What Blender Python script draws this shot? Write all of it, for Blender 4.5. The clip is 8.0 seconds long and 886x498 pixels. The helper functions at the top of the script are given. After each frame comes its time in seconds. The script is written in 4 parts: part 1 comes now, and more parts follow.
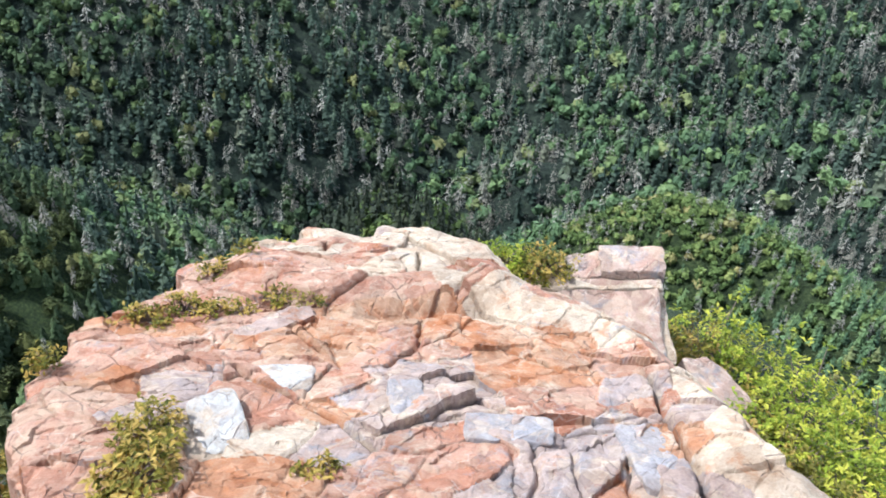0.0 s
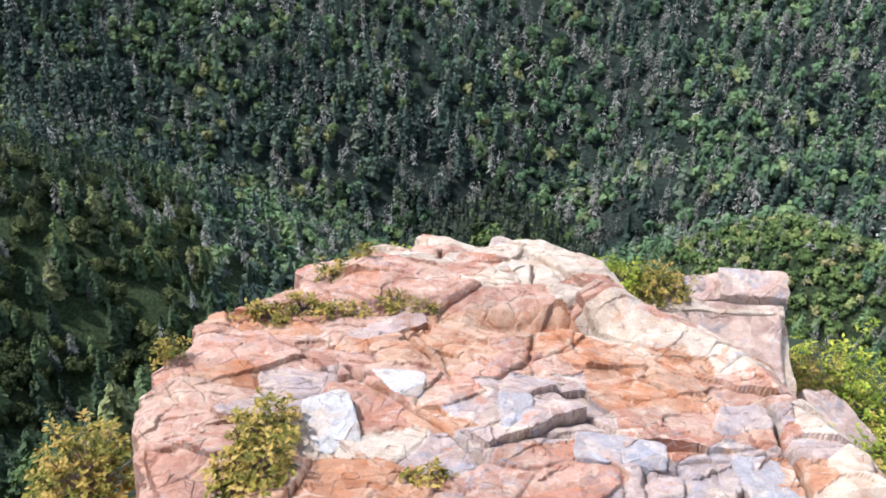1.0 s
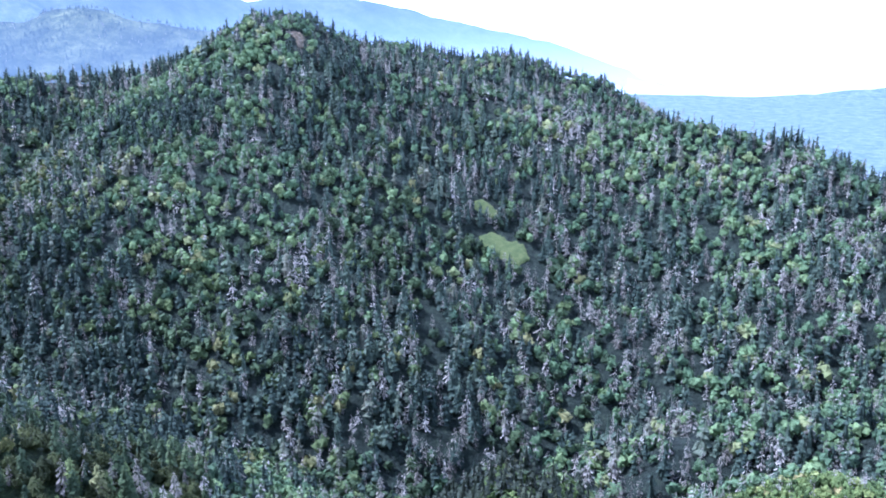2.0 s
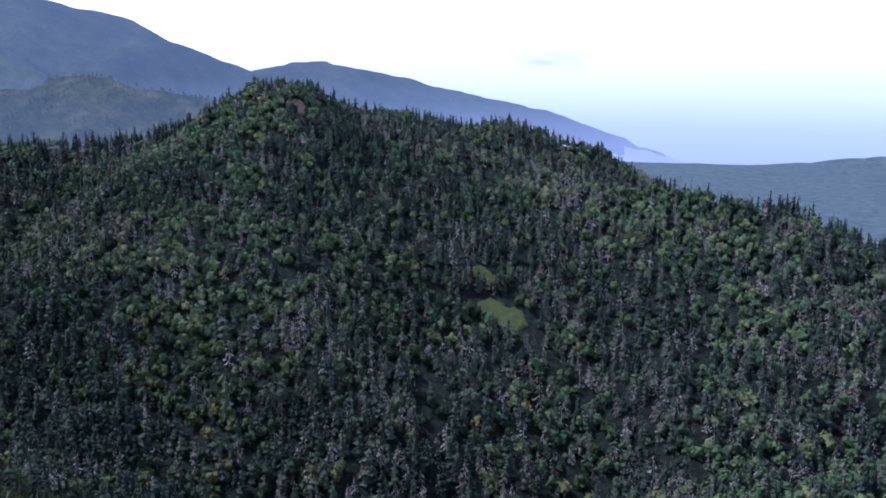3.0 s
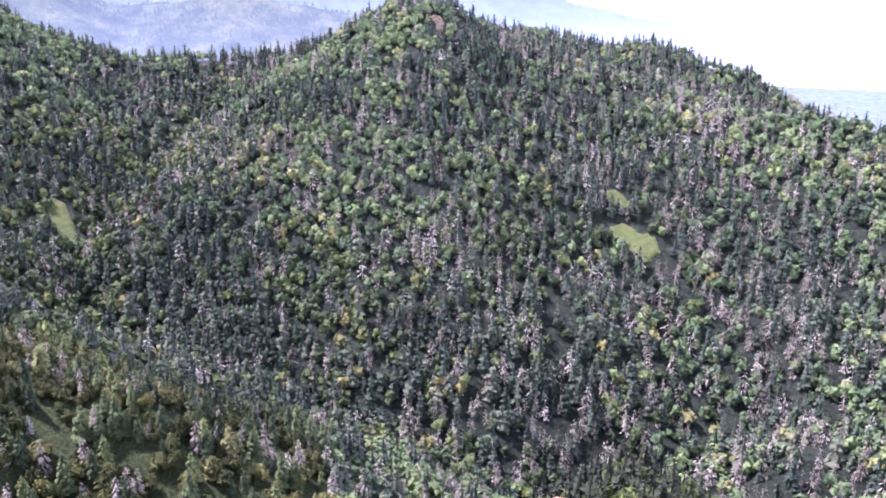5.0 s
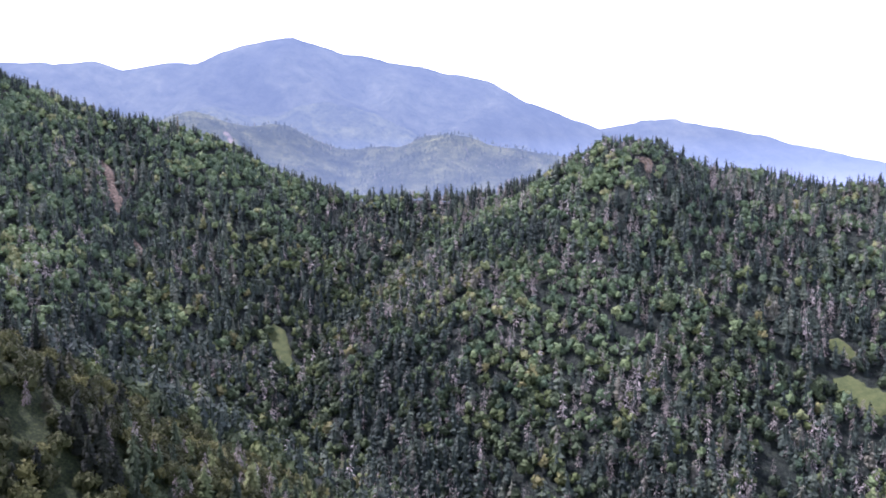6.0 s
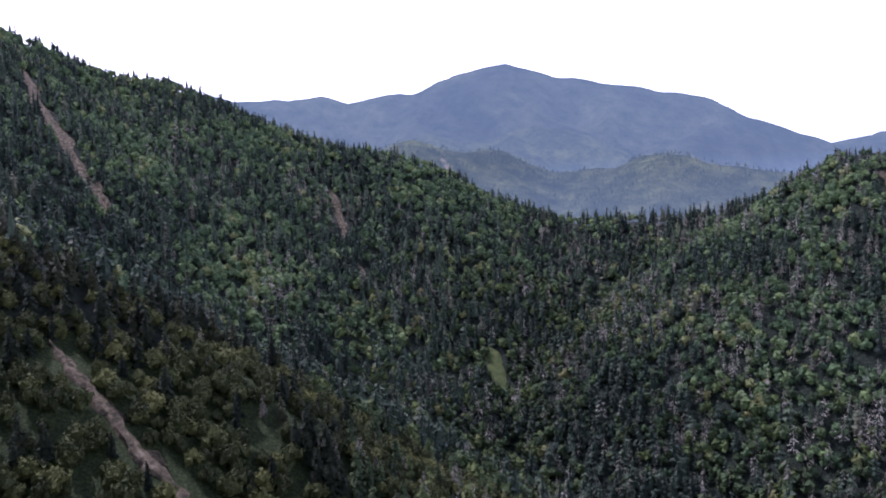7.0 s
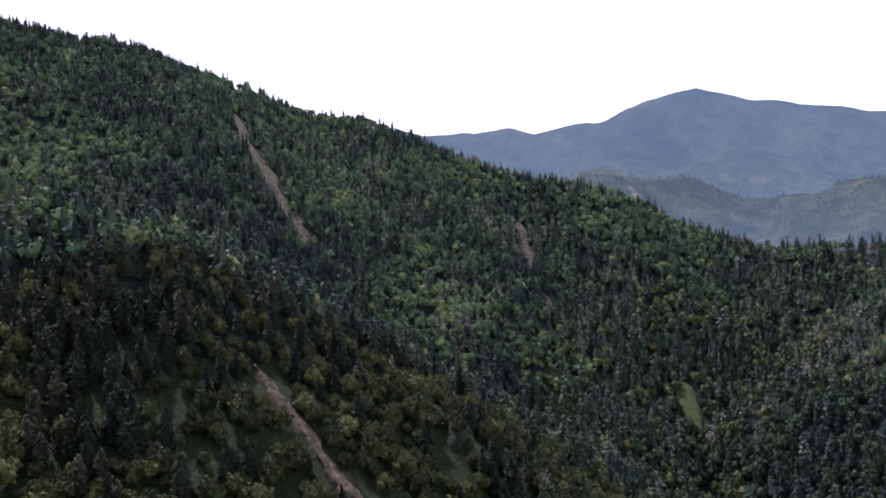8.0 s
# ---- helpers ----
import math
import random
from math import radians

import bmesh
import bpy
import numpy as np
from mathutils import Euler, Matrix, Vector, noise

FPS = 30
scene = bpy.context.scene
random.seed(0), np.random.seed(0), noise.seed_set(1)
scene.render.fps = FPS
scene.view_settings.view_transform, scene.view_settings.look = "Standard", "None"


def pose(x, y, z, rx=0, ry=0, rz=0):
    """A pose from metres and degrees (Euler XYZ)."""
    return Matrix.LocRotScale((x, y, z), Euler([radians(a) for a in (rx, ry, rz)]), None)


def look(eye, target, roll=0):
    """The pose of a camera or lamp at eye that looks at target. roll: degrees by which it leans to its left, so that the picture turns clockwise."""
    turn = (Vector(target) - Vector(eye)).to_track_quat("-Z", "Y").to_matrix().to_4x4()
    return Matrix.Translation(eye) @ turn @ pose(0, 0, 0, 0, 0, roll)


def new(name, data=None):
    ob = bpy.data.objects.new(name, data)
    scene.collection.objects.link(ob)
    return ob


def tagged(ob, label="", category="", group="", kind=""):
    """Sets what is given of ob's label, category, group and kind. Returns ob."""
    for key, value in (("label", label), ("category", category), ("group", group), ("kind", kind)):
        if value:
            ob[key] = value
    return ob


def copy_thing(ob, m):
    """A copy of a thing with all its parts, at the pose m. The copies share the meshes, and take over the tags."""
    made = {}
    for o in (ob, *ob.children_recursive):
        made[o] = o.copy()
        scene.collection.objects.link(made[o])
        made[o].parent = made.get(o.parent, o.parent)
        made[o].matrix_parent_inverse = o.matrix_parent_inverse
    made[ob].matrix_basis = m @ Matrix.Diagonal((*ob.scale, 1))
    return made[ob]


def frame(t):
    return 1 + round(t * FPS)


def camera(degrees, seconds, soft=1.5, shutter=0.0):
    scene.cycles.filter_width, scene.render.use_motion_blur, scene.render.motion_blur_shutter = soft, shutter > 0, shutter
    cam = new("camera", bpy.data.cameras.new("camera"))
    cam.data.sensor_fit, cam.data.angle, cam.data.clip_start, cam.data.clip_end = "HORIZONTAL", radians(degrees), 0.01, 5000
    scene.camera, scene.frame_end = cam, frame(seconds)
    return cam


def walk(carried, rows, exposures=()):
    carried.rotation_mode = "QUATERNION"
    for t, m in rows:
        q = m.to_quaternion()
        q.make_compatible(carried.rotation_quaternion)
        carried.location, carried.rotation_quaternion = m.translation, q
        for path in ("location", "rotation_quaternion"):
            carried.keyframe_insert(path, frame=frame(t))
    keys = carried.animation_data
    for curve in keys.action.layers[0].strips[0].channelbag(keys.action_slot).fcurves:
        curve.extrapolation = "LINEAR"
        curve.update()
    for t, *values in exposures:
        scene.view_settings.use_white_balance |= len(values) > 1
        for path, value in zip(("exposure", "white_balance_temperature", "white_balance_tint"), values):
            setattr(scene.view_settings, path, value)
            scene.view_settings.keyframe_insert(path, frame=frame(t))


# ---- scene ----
cam = camera(53.0, 8.0, soft=1.8)
EYE = 1.6
# seconds, x, y, z from the first eye, yaw, pitch, roll
PATH = [
    (0.0, 0, 0, 0, 0.41, -32.65, -3.21),
    (0.5, -0.071, 0.004, -0.001, 6.38, -32.48, -2.6),
    (1.0, -0.073, 0.012, 0.012, 7.77, -32.44, -1.99),
    (1.1, -0.072, 0.012, 0.018, 7.77, -31.95, -1.93),
    (1.3, -0.066, 0.01, 0.056, 7.82, -29.04, -1.6),
    (1.5, -0.055, 0.006, 0.12, 7.89, -24.14, -1.04),
    (1.7, -0.052, 0.003, 0.136, 7.77, -19.45, -0.48),
    (2.0, -0.05, 0, 0.15, 7.68, -15.45, 0),
    (2.2, -0.05, 0, 0.15, 7.63, -13.42, 0.18),
    (3.3, -0.05, 0, 0.1, 7.63, -11.18, -0.52),
    (3.5, -0.05, 0, 0.08, 7.72, -13.26, -0.6),
    (4.0, -0.052, -0.003, -0.012, 9.18, -21.22, -0.61),
    (4.2, -0.07, -0.006, 0, 10.26, -22.84, -0.77),
    (5.3, -0.11, -0.02, 0.06, 19.81, -12.81, -0.47),
    (5.5, -0.12, -0.03, 0.07, 22.48, -10.8, -0.42),
    (6.0, -0.16, -0.05, 0.08, 29.55, -7.59, 0.13),
    (6.5, -0.19, -0.07, 0.08, 36.63, -6.62, 1.03),
    (7.0, -0.22, -0.09, 0.08, 43.13, -5.86, 2.04),
    (7.5, -0.24, -0.11, 0.08, 47.92, -5.06, 2.36),
    (8.0, -0.27, -0.14, 0.08, 55.06, -3.4, 3.12),
]
EXPOSURES = [(0.0, 0.58, 5400, 7), (1.0, 0.55, 5400, 13), (1.5, 0.76, 5100, 22), (2.0, 1.18, 4550, 28), (3.3, -0.92, 4900, 32), (3.5, -0.92, 4900, 32), (3.8, -0.27, 5300, 38), (4.0, 0.34, 5700, 36), (4.2, 0.5, 5800, 36), (5.3, 1.74, 5600, 54), (5.5, 1.64, 5600, 54), (6.0, 0.78, 5500, 46), (6.5, 0.18, 5500, 42), (7.0, -0.17, 5400, 38), (8.0, -0.34, 5600, 32)]
walk(cam, [(t, pose(x, y, EYE + z, 90 + pitch, roll, yaw)) for t, x, y, z, yaw, pitch, roll in PATH], EXPOSURES)

# ---- light ----
SUN_UP, SUN_LEFT = 55.0, 85.0  # height of the sun, and its bearing to the left of the first view
world = bpy.data.worlds.new("sky")
scene.world = world
world.use_nodes = True
wn, wl = world.node_tree.nodes, world.node_tree.links
wn.clear()
sky = wn.new("ShaderNodeTexSky")
sky.sky_type, sky.sun_disc = "NISHITA", False
sky.sun_elevation, sky.sun_rotation = radians(SUN_UP), radians(-SUN_LEFT)
sky.air_density, sky.dust_density, sky.altitude = 1.2, 6.0, 1500
back = wn.new("ShaderNodeBackground")
back.inputs["Strength"].default_value = 1.0
wout = wn.new("ShaderNodeOutputWorld")
dim = wn.new("ShaderNodeVectorMath")
dim.operation = "SCALE"
dim.inputs["Scale"].default_value = 0.12
wl.new(sky.outputs[0], dim.inputs[0])
way = wn.new("ShaderNodeTexCoord")
axes = wn.new("ShaderNodeSeparateXYZ")
wl.new(way.outputs["Generated"], axes.inputs[0])
level = wn.new("ShaderNodeMapRange")  # height in the sky, from the lowlands to the zenith
level.inputs["From Min"].default_value, level.inputs["From Max"].default_value = -0.15, 1.0
wl.new(axes.outputs["Z"], level.inputs[0])
veil = wn.new("ShaderNodeValToRGB")  # white summer haze, blue over the lowlands
for e, (at, c) in zip([veil.color_ramp.elements[0], veil.color_ramp.elements[1], veil.color_ramp.elements.new(0.08), veil.color_ramp.elements.new(0.19)],
                      [(0.0, (0.62, 0.76, 0.97, 1)), (0.5, (2.2, 2.22, 2.28, 1)), (0.08, (1.0, 1.16, 1.30, 1)), (0.19, (2.5, 2.53, 2.58, 1))]):
    e.position, e.color = at, c
wl.new(level.outputs[0], veil.inputs[0])
thick = wn.new("ShaderNodeMapRange")  # the haze thins towards the zenith
thick.inputs["From Min"].default_value, thick.inputs["From Max"].default_value = 0.22, 0.5
thick.inputs["To Min"].default_value, thick.inputs["To Max"].default_value = 1.0, 0.16
wl.new(axes.outputs["Z"], thick.inputs[0])
both = wn.new("ShaderNodeMix")
both.data_type = "RGBA"
wl.new(thick.outputs[0], both.inputs["Factor"])
wl.new(dim.outputs[0], both.inputs["A"])
wl.new(veil.outputs[0], both.inputs["B"])
cloud = wn.new("ShaderNodeTexNoise")  # faint grey cloud streaks
flat = wn.new("ShaderNodeVectorMath")
flat.operation = "MULTIPLY"
flat.inputs[1].default_value = (3.0, 3.0, 14.0)
wl.new(way.outputs["Generated"], flat.inputs[0])
wl.new(flat.outputs[0], cloud.inputs["Vector"])
cloud.inputs["Scale"].default_value, cloud.inputs["Detail"].default_value = 1.6, 5
streak = wn.new("ShaderNodeMapRange")
streak.inputs["From Min"].default_value, streak.inputs["From Max"].default_value = 0.60, 0.72
streak.inputs["To Min"].default_value, streak.inputs["To Max"].default_value = 0.0, 0.45
wl.new(cloud.outputs["Fac"], streak.inputs[0])
grey = wn.new("ShaderNodeMix")
grey.data_type = "RGBA"
wl.new(streak.outputs[0], grey.inputs["Factor"])
wl.new(both.outputs["Result"], grey.inputs["A"])
grey.inputs["B"].default_value = (0.8, 0.8, 0.88, 1)
aside = wn.new("ShaderNodeVectorMath")  # one thin grey cloud over the mountains
aside.operation = "SUBTRACT"
aside.inputs[1].default_value = (-0.459, 0.882, 0.105)
wl.new(way.outputs["Generated"], aside.inputs[0])
squash = wn.new("ShaderNodeVectorMath")
squash.operation = "MULTIPLY"
squash.inputs[1].default_value = (7.5, 7.5, 52.0)
wl.new(aside.outputs[0], squash.inputs[0])
reach = wn.new("ShaderNodeVectorMath")
reach.operation = "LENGTH"
wl.new(squash.outputs[0], reach.inputs[0])
frayed = wn.new("ShaderNodeMath")
frayed.operation = "MULTIPLY_ADD"
wl.new(cloud.outputs["Fac"], frayed.inputs[0])
frayed.inputs[1].default_value = 2.0
wl.new(reach.outputs["Value"], frayed.inputs[2])
wisp = wn.new("ShaderNodeMapRange")
wisp.inputs["From Min"].default_value, wisp.inputs["From Max"].default_value = 2.3, 0.9
wisp.inputs["To Min"].default_value, wisp.inputs["To Max"].default_value = 0.0, 0.9
wl.new(frayed.outputs[0], wisp.inputs[0])
grey2 = wn.new("ShaderNodeMix")
grey2.data_type = "RGBA"
wl.new(wisp.outputs[0], grey2.inputs["Factor"])
wl.new(grey.outputs["Result"], grey2.inputs["A"])
grey2.inputs["B"].default_value = (0.62, 0.62, 0.68, 1)
wl.new(grey2.outputs["Result"], back.inputs[0])
wl.new(back.outputs[0], wout.inputs[0])
sun = new("sun", bpy.data.lights.new("sun", "SUN"))
sun.data.energy, sun.data.angle, sun.data.color = 5.0, radians(0.6), (1.0, 0.94, 0.86)
sun_way = Vector((-math.sin(radians(SUN_LEFT)) * math.cos(radians(SUN_UP)), math.cos(radians(SUN_LEFT)) * math.cos(radians(SUN_UP)), math.sin(radians(SUN_UP))))
sun.matrix_world = look(sun_way * 50, (0, 0, 0))


# ---- materials ----
def material(name, rough=0.85):
    m = bpy.data.materials.new(name)
    m.use_nodes = True
    b = m.node_tree.nodes["Principled BSDF"]
    b.inputs["Roughness"].default_value = rough
    b.inputs["Specular IOR Level"].default_value = 0.3
    return m, m.node_tree.nodes, m.node_tree.links, b


def ramp(nodes, links, source, stops, hard=False):
    r = nodes.new("ShaderNodeValToRGB")
    if hard:
        r.color_ramp.interpolation = "CONSTANT"
    while len(r.color_ramp.elements) < len(stops):
        r.color_ramp.elements.new(0.5)
    for e, (p, c) in zip(r.color_ramp.elements, stops):
        e.position, e.color = p, (*c, 1)
    links.new(source, r.inputs[0])
    return r.outputs[0]


def coords(nodes):
    return nodes.new("ShaderNodeTexCoord").outputs["Object"]


def noise_tex(nodes, links, vec, scale, detail=4.0, rough=0.55, warp=0.0):
    n = nodes.new("ShaderNodeTexNoise")
    n.inputs["Scale"].default_value, n.inputs["Detail"].default_value = scale, detail
    n.inputs["Roughness"].default_value, n.inputs["Distortion"].default_value = rough, warp
    if vec is not None:
        links.new(vec, n.inputs["Vector"])
    return n.outputs["Fac"]


def mix(nodes, links, fac, a, b, kind="MIX"):
    m = nodes.new("ShaderNodeMix")
    m.data_type, m.blend_type = "RGBA", kind
    for socket, value in ((m.inputs["Factor"], fac), (m.inputs["A"], a), (m.inputs["B"], b)):
        if hasattr(value, "is_linked"):
            links.new(value, socket)
        elif isinstance(value, tuple):
            socket.default_value = (*value, 1)
        else:
            socket.default_value = value
    return m.outputs["Result"]


def bump(nodes, links, bsdf, height, strength, distance):
    b = nodes.new("ShaderNodeBump")
    b.inputs["Strength"].default_value, b.inputs["Distance"].default_value = strength, distance
    links.new(height, b.inputs["Height"])
    links.new(b.outputs[0], bsdf.inputs["Normal"])


def rock_material(name, tints, stain, rusty=0.55, bleached=0.60, cool=0.62):
    """Sandstone: patches of a few tints, rusty, bleached and grey stains, grain, pale scratches and hairline joints."""
    m, n, l, b = material(name, 0.8)
    co = coords(n)
    wob = n.new("ShaderNodeTexNoise")
    wob.inputs["Scale"].default_value, wob.inputs["Detail"].default_value = 2.2, 5
    l.new(co, wob.inputs["Vector"])

    def bent(much):
        v = n.new("ShaderNodeVectorMath")
        v.operation = "MULTIPLY_ADD"
        l.new(wob.outputs["Color"], v.inputs[0])
        v.inputs[1].default_value = (much, much, much)
        l.new(co, v.inputs[2])
        return v.outputs[0]

    warp = bent(0.5)
    tone = n.new("ShaderNodeAttribute")
    tone.attribute_name = "tone"
    shade = n.new("ShaderNodeMath")
    shade.operation = "MULTIPLY_ADD"
    l.new(tone.outputs["Fac"], shade.inputs[0])
    shade.inputs[1].default_value = 0.22
    l.new(noise_tex(n, l, warp, 3.0, 7, 0.66), shade.inputs[2])
    c = ramp(n, l, shade.outputs[0], [(0.30 + 0.40 * k / (len(tints) - 1), t) for k, t in enumerate(tints)])
    c = mix(n, l, ramp(n, l, noise_tex(n, l, warp, 3.6, 8, 0.70, 0.5), [(rusty, (0, 0, 0)), (rusty + 0.09, (0.9, 0.9, 0.9))]), c, stain)
    c = mix(n, l, ramp(n, l, noise_tex(n, l, warp, 4.2, 9, 0.74, 0.9), [(bleached - 0.06, (0, 0, 0)), (bleached + 0.03, (0.8, 0.8, 0.8))]), c, (0.57, 0.46, 0.35))
    c = mix(n, l, ramp(n, l, noise_tex(n, l, warp, 3.2, 9, 0.72, 1.0), [(cool - 0.05, (0, 0, 0)), (cool + 0.04, (0.75, 0.75, 0.75))]), c, (0.30, 0.285, 0.30))
    for scale, much, lo, hi in ((3.6, 0.30, 0.78, 1.06), (11.0, 0.18, 0.86, 1.06)):  # each cell is coloured a little darker or paler at random, for broken faces
        face = n.new("ShaderNodeTexVoronoi")
        face.inputs["Scale"].default_value = scale
        l.new(bent(much), face.inputs["Vector"])
        one = n.new("ShaderNodeSeparateColor")
        l.new(face.outputs["Color"], one.inputs[0])
        c = mix(n, l, 1.0, c, ramp(n, l, one.outputs[0], [(0.0, (lo, lo * 0.97, lo * 0.95)), (0.5, (1, 1, 1)), (1.0, (hi, hi, hi))]), "MULTIPLY")
        c = mix(n, l, ramp(n, l, one.outputs[1], [(0.86, (0, 0, 0)), (0.90, (0.35, 0.35, 0.35))]), c, (0.53, 0.40, 0.28))
    fleck = noise_tex(n, l, co, 13.0, 9, 0.78, 0.6)  # broken skin: small chips lighter and darker
    c = mix(n, l, 0.7, c, ramp(n, l, fleck, [(0.31, (0.60, 0.50, 0.44)), (0.47, (0.95, 0.94, 0.92)), (0.56, (1.0, 1.0, 1.0)), (0.70, (1.18, 1.17, 1.15))]), "MULTIPLY")
    grain = noise_tex(n, l, co, 48.0, 6, 0.75)
    c = mix(n, l, 0.4, c, ramp(n, l, grain, [(0.34, (0.6, 0.55, 0.52)), (0.54, (1.05, 1.04, 1.02))]), "MULTIPLY")

    def lines(scale, wide, seen, much):
        edge = n.new("ShaderNodeTexVoronoi")
        edge.feature = "DISTANCE_TO_EDGE"
        edge.inputs["Scale"].default_value = scale
        l.new(bent(much), edge.inputs["Vector"])
        line = ramp(n, l, edge.outputs["Distance"], [(0.0, (1, 1, 1)), (wide, (0.6, 0.6, 0.6)), (wide * 2.0, (0, 0, 0))])
        shown = ramp(n, l, noise_tex(n, l, co, scale * 0.7 + 0.6, 5, 0.65), [(seen, (0, 0, 0)), (seen + 0.04, (1, 1, 1))])
        return mix(n, l, 1.0, line, shown, "MULTIPLY")

    pale = mix(n, l, 1.0, lines(3.3, 0.010, 0.55, 0.12), lines(7.5, 0.016, 0.60, 0.12), "ADD")  # scratches and chipped edges
    c = mix(n, l, mix(n, l, 1.0, pale, (0.45, 0.45, 0.45), "MULTIPLY"), c, (0.62, 0.53, 0.44))
    gaps = mix(n, l, 1.0, lines(2.6, 0.008, 0.53, 0.14), lines(7.0, 0.014, 0.57, 0.12), "ADD")
    c = mix(n, l, mix(n, l, 1.0, gaps, (0.7, 0.7, 0.7), "MULTIPLY"), c, (0.12, 0.085, 0.07))
    l.new(c, b.inputs["Base Color"])
    hgt = n.new("ShaderNodeMath")
    hgt.operation = "MULTIPLY_ADD"
    l.new(fleck, hgt.inputs[0])
    hgt.inputs[1].default_value = 1.6
    l.new(grain, hgt.inputs[2])
    deep = n.new("ShaderNodeMath")
    deep.operation = "MULTIPLY_ADD"
    l.new(gaps, deep.inputs[0])
    deep.inputs[1].default_value = -0.9
    l.new(hgt.outputs[0], deep.inputs[2])
    bump(n, l, b, deep.outputs[0], 0.65, 0.024)
    return m


def foliage_material(name, dark, mid, light, scale, rough=0.7, thin=0.0, late=None):
    """Leaves: the tree's own tone, and a mottling of light and dark sprays."""
    m, n, l, b = material(name, rough)
    tone = n.new("ShaderNodeAttribute")
    tone.attribute_name = "tone"
    co = coords(n)
    c = ramp(n, l, tone.outputs["Fac"], [(0.0, dark), (0.55, mid), (0.85, light), (1.0, late or light)])
    spots = noise_tex(n, l, co, scale, 3, 0.7)
    c = mix(n, l, 0.8, c, ramp(n, l, spots, [(0.32, (0.62, 0.62, 0.64)), (0.5, (0.95, 0.95, 0.93)), (0.68, (1.28, 1.28, 1.18))]), "MULTIPLY")
    l.new(c, b.inputs["Base Color"])
    b.inputs["Specular IOR Level"].default_value = 0.12
    bump(n, l, b, spots, 1.0, 0.6 / scale)
    if thin:  # light comes through single leaves
        lit, both_ways = n.new("ShaderNodeBsdfTranslucent"), n.new("ShaderNodeMixShader")
        l.new(c, lit.inputs["Color"])
        both_ways.inputs[0].default_value = thin
        l.new(b.outputs[0], both_ways.inputs[1])
        l.new(lit.outputs[0], both_ways.inputs[2])
        l.new(both_ways.outputs[0], n["Material Output"].inputs["Surface"])
    return m


def plain(name, stops, scale, rough=0.85, lift=0.3, depth=0.02):
    m, n, l, b = material(name, rough)
    co = coords(n)
    f = noise_tex(n, l, co, scale, 6, 0.65)
    l.new(ramp(n, l, f, stops), b.inputs["Base Color"])
    bump(n, l, b, noise_tex(n, l, co, scale * 4, 5, 0.7), lift, depth)
    return m


RUST = (0.42, 0.18, 0.075)
ROCK = rock_material("weathered pink sandstone", [(0.379, 0.168, 0.100), (0.427, 0.224, 0.147), (0.474, 0.297, 0.212), (0.379, 0.173, 0.109)], RUST, 0.56, 0.60, 0.62)
ROCK_ORANGE = rock_material("orange sandstone", [(0.408, 0.164, 0.068), (0.436, 0.216, 0.114), (0.474, 0.297, 0.186), (0.398, 0.165, 0.077)], RUST, 0.54, 0.61, 0.65)
ROCK_CREAM = rock_material("bleached cream sandstone", [(0.445, 0.309, 0.200), (0.502, 0.393, 0.286), (0.531, 0.445, 0.341), (0.454, 0.301, 0.203)], (0.436, 0.227, 0.118), 0.58, 0.57, 0.64)
ROCK_SLATE = rock_material("pinkish grey sandstone", [(0.331, 0.277, 0.265), (0.388, 0.304, 0.269), (0.436, 0.322, 0.265), (0.351, 0.267, 0.238)], (0.427, 0.198, 0.101), 0.56, 0.58, 0.58)
ROCK_ROSE = rock_material("pale rose sandstone", [(0.398, 0.239, 0.181), (0.454, 0.312, 0.246), (0.474, 0.353, 0.281), (0.341, 0.245, 0.228)], (0.417, 0.198, 0.110), 0.60, 0.58, 0.57)
ROCK_PALE = rock_material("pale grey-white stone", [(0.432, 0.411, 0.390), (0.497, 0.481, 0.454), (0.534, 0.512, 0.481), (0.414, 0.393, 0.382)], (0.442, 0.327, 0.236), 0.66, 0.54, 0.62)
ROCK_GREY = rock_material("grey lavender slate", [(0.313, 0.297, 0.307), (0.359, 0.338, 0.348), (0.414, 0.372, 0.356), (0.322, 0.301, 0.306)], (0.405, 0.250, 0.181), 0.60, 0.60, 0.58)
# floor colour darkened to put in the shade between the trees
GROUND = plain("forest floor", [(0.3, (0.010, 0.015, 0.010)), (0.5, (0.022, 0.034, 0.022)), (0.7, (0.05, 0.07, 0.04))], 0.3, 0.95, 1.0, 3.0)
HEATH_GROUND = plain("low heath", [(0.34, (0.018, 0.030, 0.010)), (0.5, (0.045, 0.070, 0.020)), (0.66, (0.095, 0.125, 0.038))], 1.1, 0.95, 1.0, 1.6)
GRASS = plain("mountain grass", [(0.3, (0.040, 0.060, 0.018)), (0.5, (0.070, 0.092, 0.026)), (0.7, (0.10, 0.115, 0.038))], 0.25, 0.95, 0.6, 0.4)
SCAR = plain("bare landslide soil", [(0.36, (0.035, 0.042, 0.02)), (0.46, (0.10, 0.08, 0.05)), (0.56, (0.17, 0.135, 0.085)), (0.7, (0.31, 0.265, 0.19))], 0.45, 0.95, 1.0, 1.2)
SPRUCE = foliage_material("spruce needles", (0.026, 0.040, 0.031), (0.053, 0.077, 0.054), (0.092, 0.122, 0.078), 0.9, late=(0.135, 0.14, 0.095))
BROAD = foliage_material("broadleaf foliage", (0.054, 0.092, 0.052), (0.108, 0.168, 0.076), (0.165, 0.230, 0.090), 1.1, late=(0.20, 0.225, 0.090))
# darkened foliage: dimmer light and thinner haze put into the colour
DIM_FOLIAGE = foliage_material("dimmed green foliage", (0.030, 0.047, 0.025), (0.068, 0.100, 0.042), (0.130, 0.170, 0.058), 1.4, late=(0.18, 0.18, 0.07))
